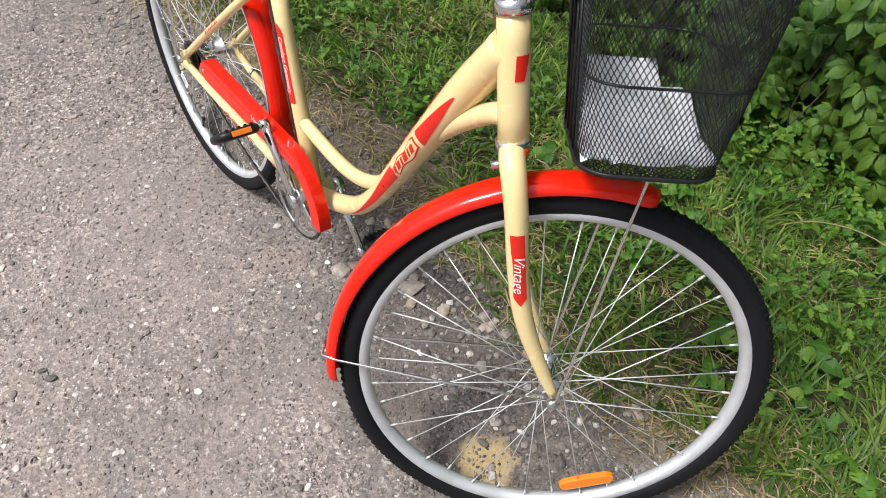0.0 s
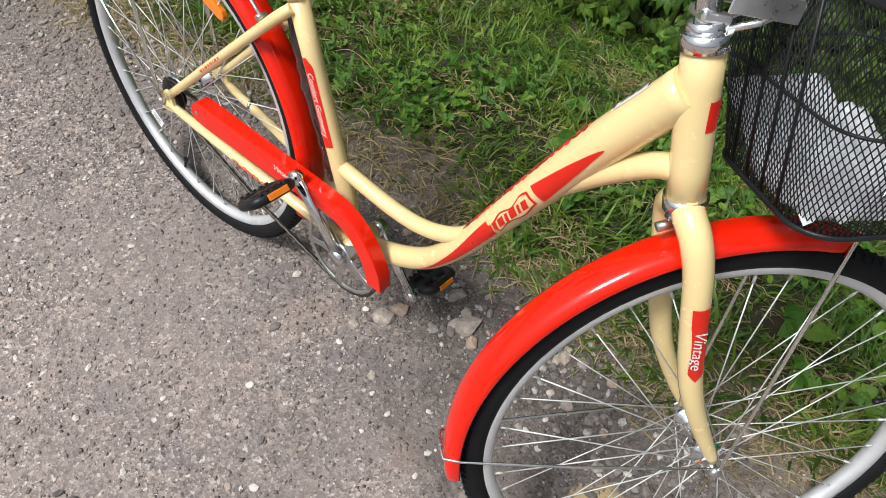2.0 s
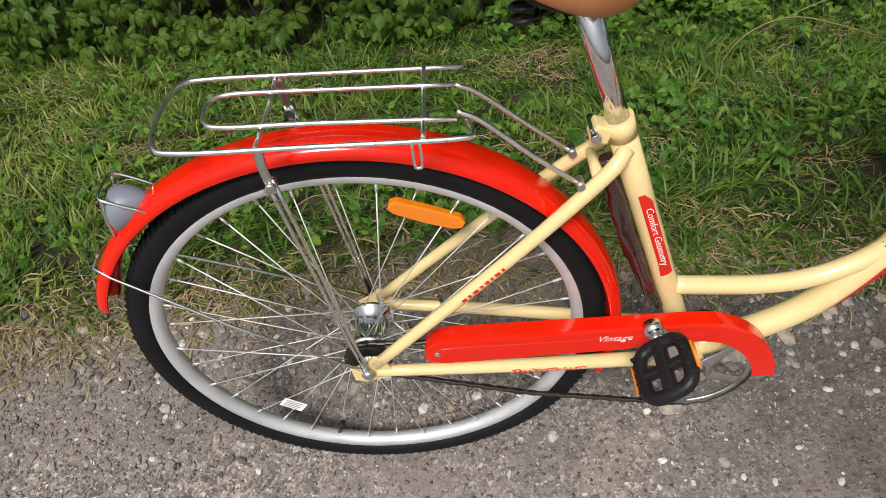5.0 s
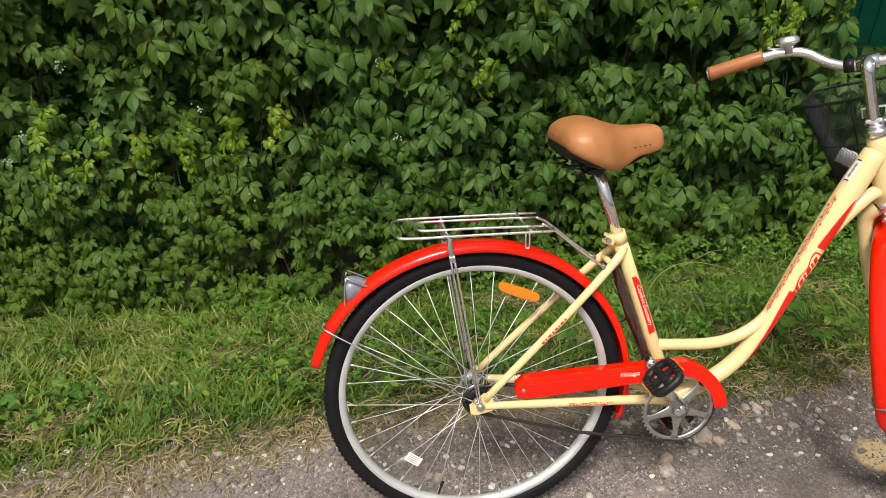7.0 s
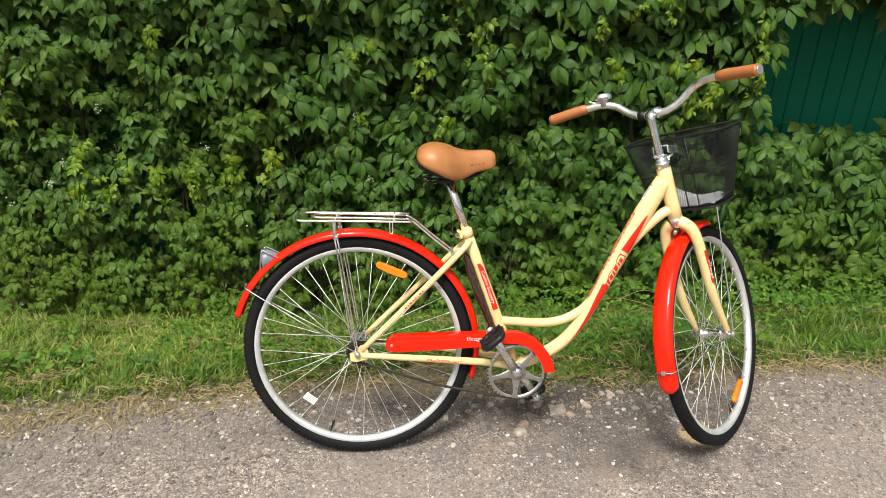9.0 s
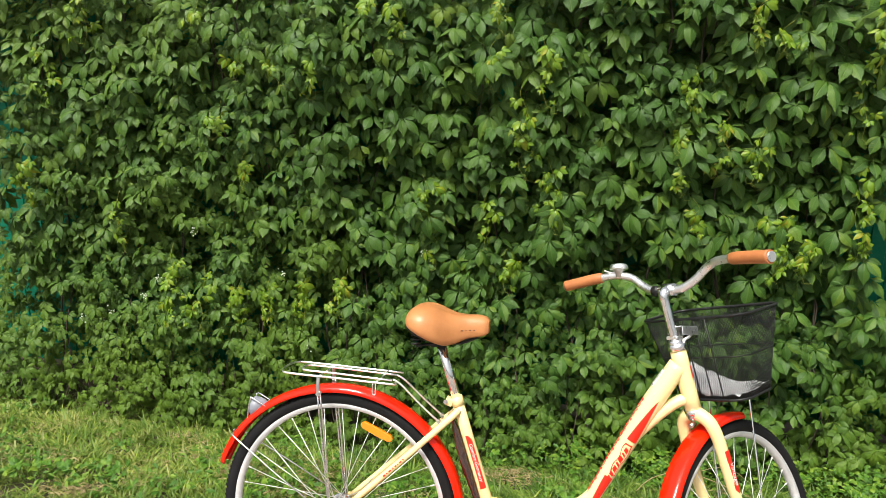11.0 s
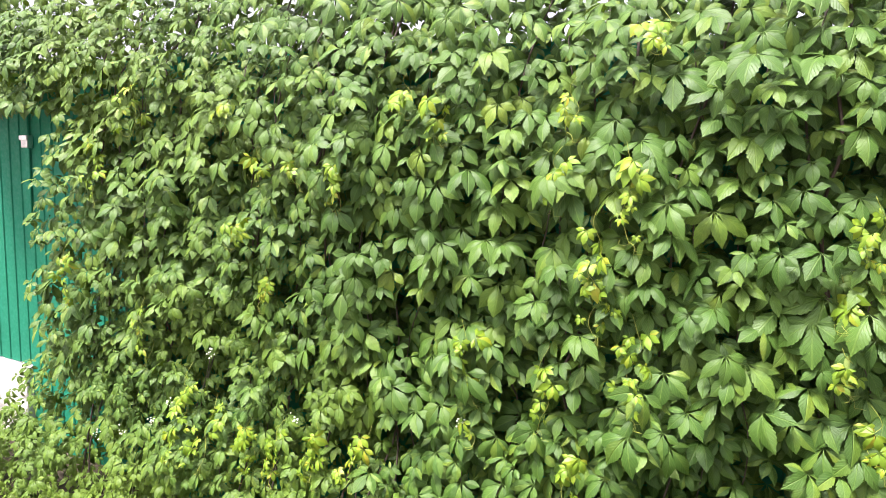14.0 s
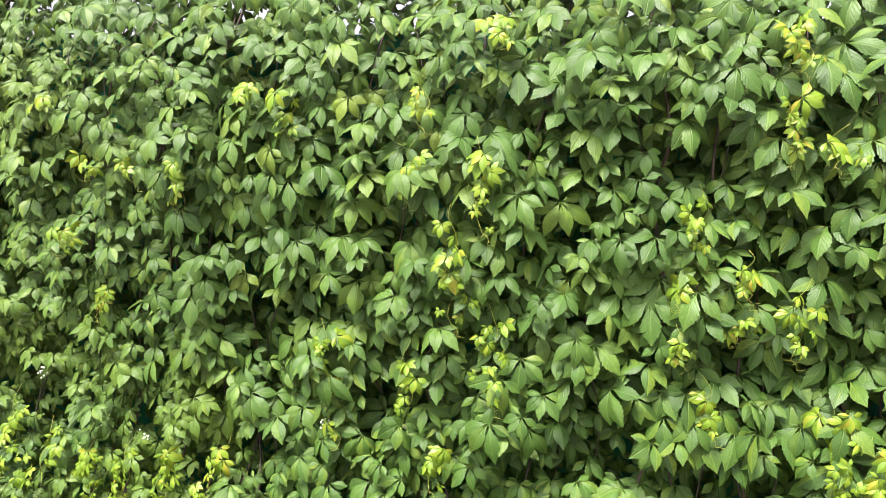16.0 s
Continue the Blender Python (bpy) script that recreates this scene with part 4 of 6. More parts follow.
# chain guard: side plate and rolled top edge
top = [(0.083, 0.366), (0.086, 0.378), (0.098, 0.390), (0.116, 0.397), (0.200, 0.3975), (0.350, 0.3975), (0.470, 0.396), (0.508, 0.388), (0.545, 0.366), (0.575, 0.332), (0.592, 0.298), (0.598, 0.268)]
low = [(0.566, 0.268), (0.560, 0.292), (0.545, 0.320), (0.522, 0.345), (0.495, 0.360), (0.455, 0.366), (0.415, 0.362), (0.350, 0.357), (0.200, 0.352), (0.120, 0.350), (0.090, 0.355)]
top = [tuple(v) for v in smooth(top, 4)]
low = [tuple(v) for v in smooth(low, 4)]
bm = plate(bmesh.new(), top + low, -0.0605, -0.059)
ring = []
for i, (x, z) in enumerate(top):
    ring.append([bm.verts.new(v) for v in ((x, -0.0605, z), (x, -0.0600, z + 0.0022), (x, -0.056, z + 0.0035), (x, -0.034, z + 0.0035), (x, -0.034, z + 0.0020), (x, -0.056, z + 0.0020), (x, -0.059, z))])
for r1, r2 in zip(ring, ring[1:]):
    for k in range(6):
        bm.faces.new((r1[k], r1[k + 1], r2[k + 1], r2[k]))
bmesh.ops.recalc_face_normals(bm, faces=bm.faces)
guard = part("chain_guard", bm, RED, bike, "glossy red chain guard")
part("crease", sweep(bmesh.new(), [(x, -0.0606, z - 0.013) for x, z in top if 0.10 < x < 0.50], 0.0011, 6), RED, guard)
part("guard_screw", lathe(bmesh.new(), [(0.0, 0.002), (0.004, 0.0015), (0.005, 0.0), (0.0, 0.0)], pose(0.102, -0.0606, 0.372, 90), 10, closed=False), STEEL, guard)
lettering("script", "Vintage", 0.0165, pose(0.350, -0.0612, 0.3845, 90, 0, 0), WHITE_INK, guard)

# coaster brake arm on the far chain stay
part("brake_arm", tube([(0.004, 0.058, 0.348), (0.06, 0.060, 0.333), (0.115, 0.062, 0.324)], [0.009, 0.007, 0.006], 4, 8, flat=0.45), STEEL, bike, "zinc brake arm")
part("arm_clip", tube([(0.105, 0.070, 0.337), (0.108, 0.058, 0.345), (0.112, 0.049, 0.335), (0.110, 0.056, 0.318), (0.107, 0.070, 0.322)], 0.004, 4, 8), CHROME, bike)
part("dust_cover", lathe(bmesh.new(), [(0.010, -0.050), (0.030, -0.049), (0.032, -0.046), (0.028, -0.040), (0.010, -0.040)], pose(0, 0, 0.35) @ AXLE @ Matrix.Rotation(math.pi, 4, "X"), 24), PLASTIC, bike, "black hub cover")

# luggage rack
rack = new("luggage_rack")
rack.parent = bike
rack["label"] = "chrome wire luggage rack over the rear wheel"
Z = 0.757
outer = [(0.165, -0.038, Z - 0.008), (0.170, -0.060, Z - 0.008), (0.150, -0.072, Z - 0.006), (0.0, -0.075, Z), (-0.128, -0.075, Z + 0.004), (-0.158, -0.060, Z + 0.006), (-0.166, 0.0, Z + 0.008),
         (-0.158, 0.052, Z + 0.006), (-0.128, 0.066, Z + 0.004), (0.0, 0.066, Z), (0.165, 0.066, Z - 0.006)]
part("rail", tube(outer, 0.0030, 5, 8), RACK_WIRE, rack)
inner = [(0.155, -0.040, Z - 0.004), (0.0, -0.038, Z + 0.003), (-0.090, -0.038, Z + 0.006), (-0.112, -0.026, Z + 0.007), (-0.116, 0.0, Z + 0.007), (-0.112, 0.016, Z + 0.007), (-0.090, 0.026, Z + 0.006), (0.0, 0.026, Z + 0.003), (0.155, 0.026, Z - 0.004)]
part("rail", tube(inner, 0.0029, 5, 8), RACK_WIRE, rack)
for s in (-1, 1):
    part("front_leg", tube([(0.155, s * 0.026, Z - 0.004), (0.180, s * 0.027, Z - 0.018), (0.235, s * 0.030, 0.690), (0.288, s * 0.031, 0.646)], 0.0030, 5, 8), RACK_WIRE, rack)
    part("leg_clip", rod(bmesh.new(), (0.290, s * 0.022, 0.646), (0.290, s * 0.040, 0.646), 0.0052, 8), STEEL, rack)
    bm = tube([(-0.050, s * 0.068, Z - 0.002), (-0.050, s * 0.071, 0.730), (-0.047, s * 0.070, 0.705)], 0.0055, 4, 8, flat=0.5)
    part("hanger", bm, STEEL, rack)
    for o in (-0.004, 0.004):
        part("strut", tube([(-0.048 + o, s * 0.070, 0.716), (-0.030 + o, s * 0.071, 0.58), (-0.002 + o * 0.6, s * 0.073, 0.362)], 0.0026, 3, 8), CHROME, rack)
    part("strut_bolt", rod(bmesh.new(), (-0.047, s * 0.062, 0.708), (-0.047, s * 0.080, 0.708), 0.006, 8), STEEL, rack)
for x in (-0.052, 0.120):
    part("crossbar", tube([(x, -0.074, Z - 0.001), (x, -0.030, Z - 0.004), (x, 0.030, Z - 0.004), (x, 0.066, Z - 0.001)], 0.0026, 4, 8), RACK_WIRE, rack)
part("tab", tube([(0.108, -0.073, Z - 0.004), (0.108, -0.071, Z - 0.036), (0.112, -0.071, Z - 0.040), (0.116, -0.071, Z - 0.036), (0.116, -0.073, Z - 0.004)], 0.0018, 3, 6), RACK_WIRE, rack)

# tail light: a rounded cone on the mudguard with a wire guard round it
bm, rings = bmesh.new(), []
for x, z, r in ((-0.2745, 0.633, 0.0), (-0.274, 0.633, 0.020), (-0.272, 0.633, 0.027), (-0.268, 0.634, 0.0295), (-0.255, 0.637, 0.026), (-0.240, 0.640, 0.019), (-0.226, 0.640, 0.010), (-0.222, 0.640, 0.0)):
    rings.append([bm.verts.new((x, r * math.cos(k * math.tau / 24), z + r * math.sin(k * math.tau / 24))) for k in range(24)])
for r1, r2 in zip(rings, rings[1:]):
    for k in range(24):
        bm.faces.new((r1[k], r1[(k + 1) % 24], r2[(k + 1) % 24], r2[k])).smooth = True
bmesh.ops.remove_doubles(bm, verts=bm.verts, dist=1e-5)
tail = part("tail_light", bm, GREYLENS, bike, "rounded grey-blue plastic tail light")
loop = [(-0.222, -0.025, 0.644), (-0.262, -0.026, 0.665), (-0.272, -0.020, 0.669), (-0.274, 0.0, 0.670), (-0.272, 0.020, 0.669), (-0.262, 0.026, 0.665), (-0.222, 0.025, 0.644)]
part("light_guard", tube(loop, 0.0021, 4, 8), CHROME, tail, "chrome wire guard")
for s in (-1, 1):
    part("light_guard", tube([(-0.270, s * 0.021, 0.668), (-0.276, s * 0.022, 0.640), (-0.279, s * 0.022, 0.600)], 0.0020, 3, 8), CHROME, tail, "chrome wire guard")
# price tag in the spokes
bm = block(bmesh.new(), (0.040, 0.0008, 0.024), pose(-0.157, -0.012, 0.188, 0, 38, 0), 0)
tag = part("paper_tag", bm, PAPER, bike, "white paper tag caught in the spokes")
for k in range(4):
    part("print_bar", block(bmesh.new(), (0.030 - 0.006 * (k % 2), 0.0003, 0.0022), pose(-0.157, -0.0126, 0.188, 0, 38, 0) @ pose(-0.002 * (k % 2), 0, 0.0075 - 0.005 * k), 0), STEEL, tag)

# ---- basket on the handlebar ----
basket = new("basket")
basket.parent = bike
basket["label"] = "black wire mesh basket"
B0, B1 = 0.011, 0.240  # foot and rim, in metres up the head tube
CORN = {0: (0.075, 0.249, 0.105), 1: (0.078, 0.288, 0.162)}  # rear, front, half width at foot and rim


def wall_point(u, v):
    """u runs once round the basket, v from its foot to its rim."""
    rear, front, half = [CORN[0][i] + (CORN[1][i] - CORN[0][i]) * v for i in range(3)]
    c = 0.045
    dep, wid = front - rear, 2 * half
    segs = [wid - 2 * c, math.pi * c / 2, dep - 2 * c, math.pi * c / 2] * 2
    tot, s = sum(segs), (u % 1.0) * sum(segs)
    i = 0
    while s > segs[i] and i < 7:
        s -= segs[i]
        i += 1
    t = s
    if i == 0:
        f, l = rear, half - c - t
    elif i == 1:
        a = t / c
        f, l = rear + c - c * math.cos(a), -half + c - c * math.sin(a)
    elif i == 2:
        f, l = rear + c + t, -half
    elif i == 3:
        a = t / c
        f, l = front - c + c * math.sin(a), -half + c - c * math.cos(a)
    elif i == 4:
        f, l = front, -half + c + t
    elif i == 5:
        a = t / c
        f, l = front - c + c * math.cos(a), half - c + c * math.sin(a)
    elif i == 6:
        f, l = front - c - t, half
    else:
        a = t / c
        f, l = rear + c - c * math.sin(a), half - c + c * math.cos(a)
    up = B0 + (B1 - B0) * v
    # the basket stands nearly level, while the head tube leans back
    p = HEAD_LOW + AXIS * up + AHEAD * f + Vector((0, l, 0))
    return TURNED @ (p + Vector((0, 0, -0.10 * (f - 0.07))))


U = 124
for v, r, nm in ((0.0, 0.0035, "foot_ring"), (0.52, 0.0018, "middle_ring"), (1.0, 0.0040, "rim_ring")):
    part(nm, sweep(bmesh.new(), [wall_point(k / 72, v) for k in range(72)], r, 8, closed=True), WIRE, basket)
for sgn, nm in ((1, "mesh_wire"), (-1, "mesh_wire")):
    bm = bmesh.new()
    for k in range(U):
        turns = 0.139
        pts = [wall_point((k / U) + sgn * turns * j / 10 + 1, j / 10) for j in range(11)]
        sweep(bm, pts, 0.00064, 4)
    part(nm, bm, WIRE, basket, "black diamond wire mesh")
bm = bmesh.new()
N = 40
for k in range(N):
    for j in (0, 1):
        a, b = wall_point(k / (2 * N) - 0.03, 0.0), wall_point(0.94 - k / (2 * N), 0.0)
        a2, b2 = wall_point(k / (2 * N) + 0.22, 0.0), wall_point(1.19 - k / (2 * N), 0.0)
        p, q = (a, b) if j else (a2, b2)
        if (p - q).length > 0.02:
            sweep(bm, [p, q], 0.00085, 4)
part("floor_wire", bm, WIRE, basket, "black wire mesh floor")
bm = bmesh.new()
for l in (-0.05, -0.017, 0.017, 0.05):
    sweep(bm, [TURNED @ steered(0.073, l, 0.020), TURNED @ steered(0.076, l, 0.238)], 0.0019, 6)
part("back_wire", bm, WIRE, basket)
bm = block(bmesh.new(), (0.074, 0.046, 0.004), Matrix.Translation(steered(0.044, 0.0, 0.226)), 0.001)
for s in (-1, 1):
    block(bm, (0.070, 0.003, 0.022), Matrix.Translation(steered(0.044, s * 0.0225, 0.215)), 0.001)
    sweep(bm, [steered(0.014, s * 0.012, 0.196), steered(0.040, s * 0.018, 0.200), steered(0.074, s * 0.020, 0.212)], 0.004, 8)
block(bm, (0.030, 0.034, 0.010), Matrix.Translation(steered(0.002, 0.0, 0.208)), 0.003)
part("bracket", turned(bm), RACK_WIRE, basket, "bright folded bracket on the stem")
for s in (-1, 1):
    part("basket_leg", turned(tube([steered(0.175, s * 0.062, 0.006), steered(0.172, s * 0.062, -0.005), steered(0.068, s * 0.066, -0.392), steered(0.054, s * 0.066, -0.410)], 0.0026, 4, 8)), CHROME, basket, "thin steel leg down to the axle")


# ---- ground: a lane that ends in a grassy bank falling to the foot of the hedge ----
def ground_z(x, y):
    drop = -0.66 + 0.10 * max(0.0, min(1.0, (-0.6 - x) / 2.0))
    u = max(0.0, min(1.0, (y - 0.30) / 1.55))
    bank = drop * (u ** 1.08)
    near = max(0.0, 1.0 - math.hypot(x, y) / 9.0)
    return bank + near * (0.010 * noise.noise((x * 1.7, y * 1.7, 0.3)) * min(1, 0.4 + abs(y)) + 0.004 * noise.noise((x * 9, y * 9, 2.0)))


def steps(lo, hi, core_lo, core_hi, fine):
    core = list(np.arange(core_lo, core_hi + 1e-6, fine))
    out_hi, out_lo, d = [core[-1]], [core[0]], fine
    while out_hi[-1] < hi or out_lo[-1] > lo:
        d *= 1.35
        out_hi.append(min(hi, out_hi[-1] + d))
        out_lo.append(max(lo, out_lo[-1] - d))
    return sorted(set(out_lo + core + out_hi))


xs, ys = steps(-400, 400, -2.6, 3.0, 0.035), steps(-400, 400, -1.4, 2.1, 0.035)
verts = [(x, y, ground_z(x, y)) for y in ys for x in xs]
w = len(xs)
faces = [(j * w + i, j * w + i + 1, (j + 1) * w + i + 1, (j + 1) * w + i) for j in range(len(ys) - 1) for i in range(w - 1)]
me = bpy.data.meshes.new("ground")
me.from_pydata(verts, [], faces)
me.polygons.foreach_set("use_smooth", [True] * len(faces))
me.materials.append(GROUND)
tagged(new("ground", me), "worn grey gravel lane with an earth bank beside it", "ground", kind="structure")


def sheet(name, verts, faces, material, label, category, parent=None, kind="stuff", smooth_faces=False):
    me = bpy.data.meshes.new(name)
    me.from_pydata(verts, [], faces)
    if smooth_faces:
        me.polygons.foreach_set("use_smooth", [True] * len(faces))
    me.materials.append(material)
    ob = new(name, me)
    if parent:
        ob.parent = parent
        ob["label"], ob["kind"] = label, kind
        return ob
    return tagged(ob, label, category, kind=kind)


def raw_mesh(name, V, F):
    """A mesh from arrays of places and triangles."""
    me = bpy.data.meshes.new(name)
    me.vertices.add(len(V))
    me.vertices.foreach_set("co", np.asarray(V, dtype=np.float32).ravel())
    me.loops.add(F.size)
    me.loops.foreach_set("vertex_index", np.asarray(F, dtype=np.int32).ravel())
    me.polygons.add(len(F))
    me.polygons.foreach_set("loop_start", np.arange(0, F.size, 3, dtype=np.int32))
    me.update(calc_edges=True)
    return me


# fine grit: small angular chips all over the lane, thickest along its edge
R = np.random.RandomState(5)
N = 48000
gx, gy = R.uniform(-1.9, 2.3, N), np.where(R.rand(N) < 0.62, R.uniform(-1.35, 0.38, N), R.normal(0.12, 0.14, N))
size = 0.0013 + 0.0030 * R.rand(N) ** 2.6
gz = np.array([ground_z(x, y) for x, y in zip(gx, gy)])
OCT_V = np.array([(1, 0, 0), (-1, 0, 0), (0, 1, 0), (0, -1, 0), (0, 0, 1), (0, 0, -1)], dtype=float)
OCT_F = np.array([(0, 2, 4), (2, 1, 4), (1, 3, 4), (3, 0, 4), (2, 0, 5), (1, 2, 5), (3, 1, 5), (0, 3, 5)])
turn = R.uniform(0, math.tau, N)
co = OCT_V[None] * R.uniform(0.7, 1.35, (N, 6, 1)) + R.normal(0, 0.16, (N, 6, 3))
co = co * size[:, None, None] * np.stack([R.uniform(0.9, 1.6, N), R.uniform(0.7, 1.1, N), R.uniform(0.45, 0.8, N)], 1)[:, None]
ca, sa = np.cos(turn)[:, None], np.sin(turn)[:, None]
V = np.stack([gx[:, None] + co[..., 0] * ca - co[..., 1] * sa, gy[:, None] + co[..., 0] * sa + co[..., 1] * ca, (gz + size * 0.2)[:, None] + co[..., 2]], 2).reshape(-1, 3)
F = (OCT_F[None] + (np.arange(N) * 6)[:, None, None]).reshape(-1, 3)
me = raw_mesh("grit", V, F)
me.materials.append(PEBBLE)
tagged(new("grit", me), "fine angular grit strewn over the lane", "gravel", kind="stuff")

# loose pebbles
rnd = random.Random(11)
ICO = bmesh.new()
bmesh.ops.create_icosphere(ICO, subdivisions=1, radius=1.0)
ico_v = [v.co.copy() for v in ICO.verts]
ico_f = [tuple(v.index for v in f.verts) for f in ICO.faces]
ICO.free()
V, F = [], []
for k in range(17000):
    big, fine = 9000 <= k < 13500, k >= 13500
    x, y = rnd.uniform(-1.7, 2.2), rnd.gauss(0.16, 0.09) if big or fine else rnd.uniform(-1.25, 0.42)
    dens = 0.45 + 0.55 * max(0.0, min(1.0, (y + 0.15) / 0.3))
    if rnd.random() > dens:
        continue
    s = 0.0018 + 0.0036 * rnd.random() ** 3 + (0.006 * rnd.random() if rnd.random() < 0.025 else 0)
    if big:
        s = 0.0022 + 0.0095 * rnd.random() ** 3.2
    elif fine:
        s = rnd.uniform(0.0014, 0.0034)
    elif k < 300:
        s = rnd.uniform(0.005, 0.0105)
    rz, fl = rnd.uniform(0, math.tau), rnd.uniform(0.4, 0.75)
    c, q = math.cos(rz), math.sin(rz)
    sx, sy = rnd.uniform(0.8, 1.5), rnd.uniform(0.7, 1.1)
    z0, o = ground_z(x, y) + s * fl * 0.30, len(V)
    for v in ico_v:
        j = 1 + 0.25 * (rnd.random() - 0.5)
        a, b = v.x * sx * s * j, v.y * sy * s * j
        V.append((x + a * c - b * q, y + a * q + b * c, z0 + v.z * s * fl * j))
    F += [tuple(i + o for i in f) for f in ico_f]
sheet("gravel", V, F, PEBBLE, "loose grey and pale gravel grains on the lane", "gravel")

# pale chips of stone
V, F = [], []
for k in range(520):
    x, y = rnd.uniform(-1.7, 2.2), rnd.uniform(-1.25, 0.30)
    s, rz = 0.0028 + 0.0065 * rnd.random() ** 2.5, rnd.uniform(0, math.tau)
    c, q, z0, o = math.cos(rz), math.sin(rz), ground_z(x, y) + s * 0.15, len(V)
    for v in ico_v:
        j = 1 + 0.5 * (rnd.random() - 0.5)
        a, b = v.x * 1.3 * s * j, v.y * 0.9 * s * j
        V.append((x + a * c - b * q, y + a * q + b * c, z0 + v.z * s * 0.5 * j))
    F += [tuple(i + o for i in f) for f in ico_f]
sheet("pale_gravel", V, F, PALE_CHIP, "scattered whitish stone chips on the lane", "gravel")

# larger stones lying beside the bicycle
def stone(x, y, s, flat=0.6, turn=0.0):
    bm = bmesh.new()
    bmesh.ops.create_icosphere(bm, subdivisions=1, radius=1.0)
    off = Vector((x * 13, y * 17, s * 90))
    for v in bm.verts:
        k = 1 + 0.5 * noise.noise(v.co * 1.3 + off)
        v.co = Vector((v.co.x * 1.25, v.co.y, v.co.z * flat)) * k * s
    for f in bm.faces:
        f.smooth = False
    me = bpy.data.meshes.new("stone")
    bm.to_mesh(me)
    bm.free()
    me.materials.append(STONE)
    ob = new("stone", me)
    ob.matrix_world = pose(x, y, ground_z(x, y) + s * flat * 0.25, 0, 0, turn)
    return tagged(ob, "rough pale stone lying in the gravel", "stone", "stones beside the bicycle")


for x, y, s in [(0.667, 0.127, 0.026), (0.768, 0.145, 0.018), (0.53, 0.06, 0.018), (0.515, 0.021, 0.022), (0.476, -0.03, 0.012), (0.70, 0.10, 0.015), (0.60, 0.17, 0.02)]:
    stone(x, y, s, 0.55, x * 400)
for k in range(34):
    x, y = rnd.uniform(-1.1, 1.7), rnd.uniform(-1.0, 0.0)
    stone(x, y, rnd.uniform(0.006, 0.0115), 0.5, rnd.uniform(0, 360))
for k in range(34):  # rubble between the wheels
    x, y = rnd.gauss(0.80, 0.20), rnd.gauss(0.17, 0.06)
    stone(x, y, 0.004 + 0.012 * rnd.random() ** 3, 0.6, rnd.uniform(0, 360))
for k in range(40):
    x, y = rnd.uniform(-0.9, 1.5), rnd.uniform(-0.05, 0.34)
    stone(x, y, rnd.uniform(0.006, 0.014), 0.6, rnd.uniform(0, 360))


# ---- grass and weeds on the bank ----
def blades(name, count, area, height, material, label, keep, lean=0.6, width=0.0024, seed=3):
    r = random.Random(seed)
    V, F = [], []
    while count > 0:
        x, y = r.uniform(area[0], area[1]), r.uniform(area[2], area[3])
        count -= 1
        d = keep(x, y)
        if r.random() > d:
            continue
        h = r.uniform(*height) * (0.45 + 0.55 * d)
        a, bend = r.uniform(0, math.tau), r.uniform(0.15, 1.0) * lean
        wd = width * r.uniform(0.7, 1.4)
        ca, sa = math.cos(a), math.sin(a)
        z, o = ground_z(x, y) - 0.004, len(V)
        for t, ww in ((0.0, 1.0), (0.45, 0.9), (0.8, 0.6)):
            q, up = bend * h * t * t, h * t * (1 - 0.25 * bend * t)
            V.append((x + ca * q - sa * wd * ww, y + sa * q + ca * wd * ww, z + up))
            V.append((x + ca * q + sa * wd * ww, y + sa * q - ca * wd * ww, z + up))
        V.append((x + ca * bend * h, y + sa * bend * h, z + h * (1 - 0.3 * bend)))
        F += [(o, o + 1, o + 3, o + 2), (o + 2, o + 3, o + 5, o + 4), (o + 4, o + 5, o + 6)]
    return sheet(name, V, F, material, label, "grass")


def edge_y(x):
    return 0.30 - 0.20 * max(0.0, min(1.0, (-0.2 - x) / 1.1)) + 0.10 * noise.noise((x * 1.3, 4.2, 0)) + 0.05 * noise.noise((x * 5.0, 1.2, 0))


def green_cover(x, y):
    e = edge_y(x) + 0.03 - 0.15 * max(0.0, 1.0 - abs(x - 0.75) / 0.55)
    bare = max(0.0, 1.2 - 1.2 * math.hypot((x - 0.20) / 0.17, (y - 0.38) / 0.13))
    d = max(0.0, min(1.0, (y - e) / 0.15)) * (0.92 + 0.45 * noise.noise((x * 2.5, y * 2.5, 9.0)) + 1.0 * noise.noise((x * 7.0, y * 7.0, 19.0)) - 0.05)
    return max(0.0, d * (1 - 1.5 * bare))


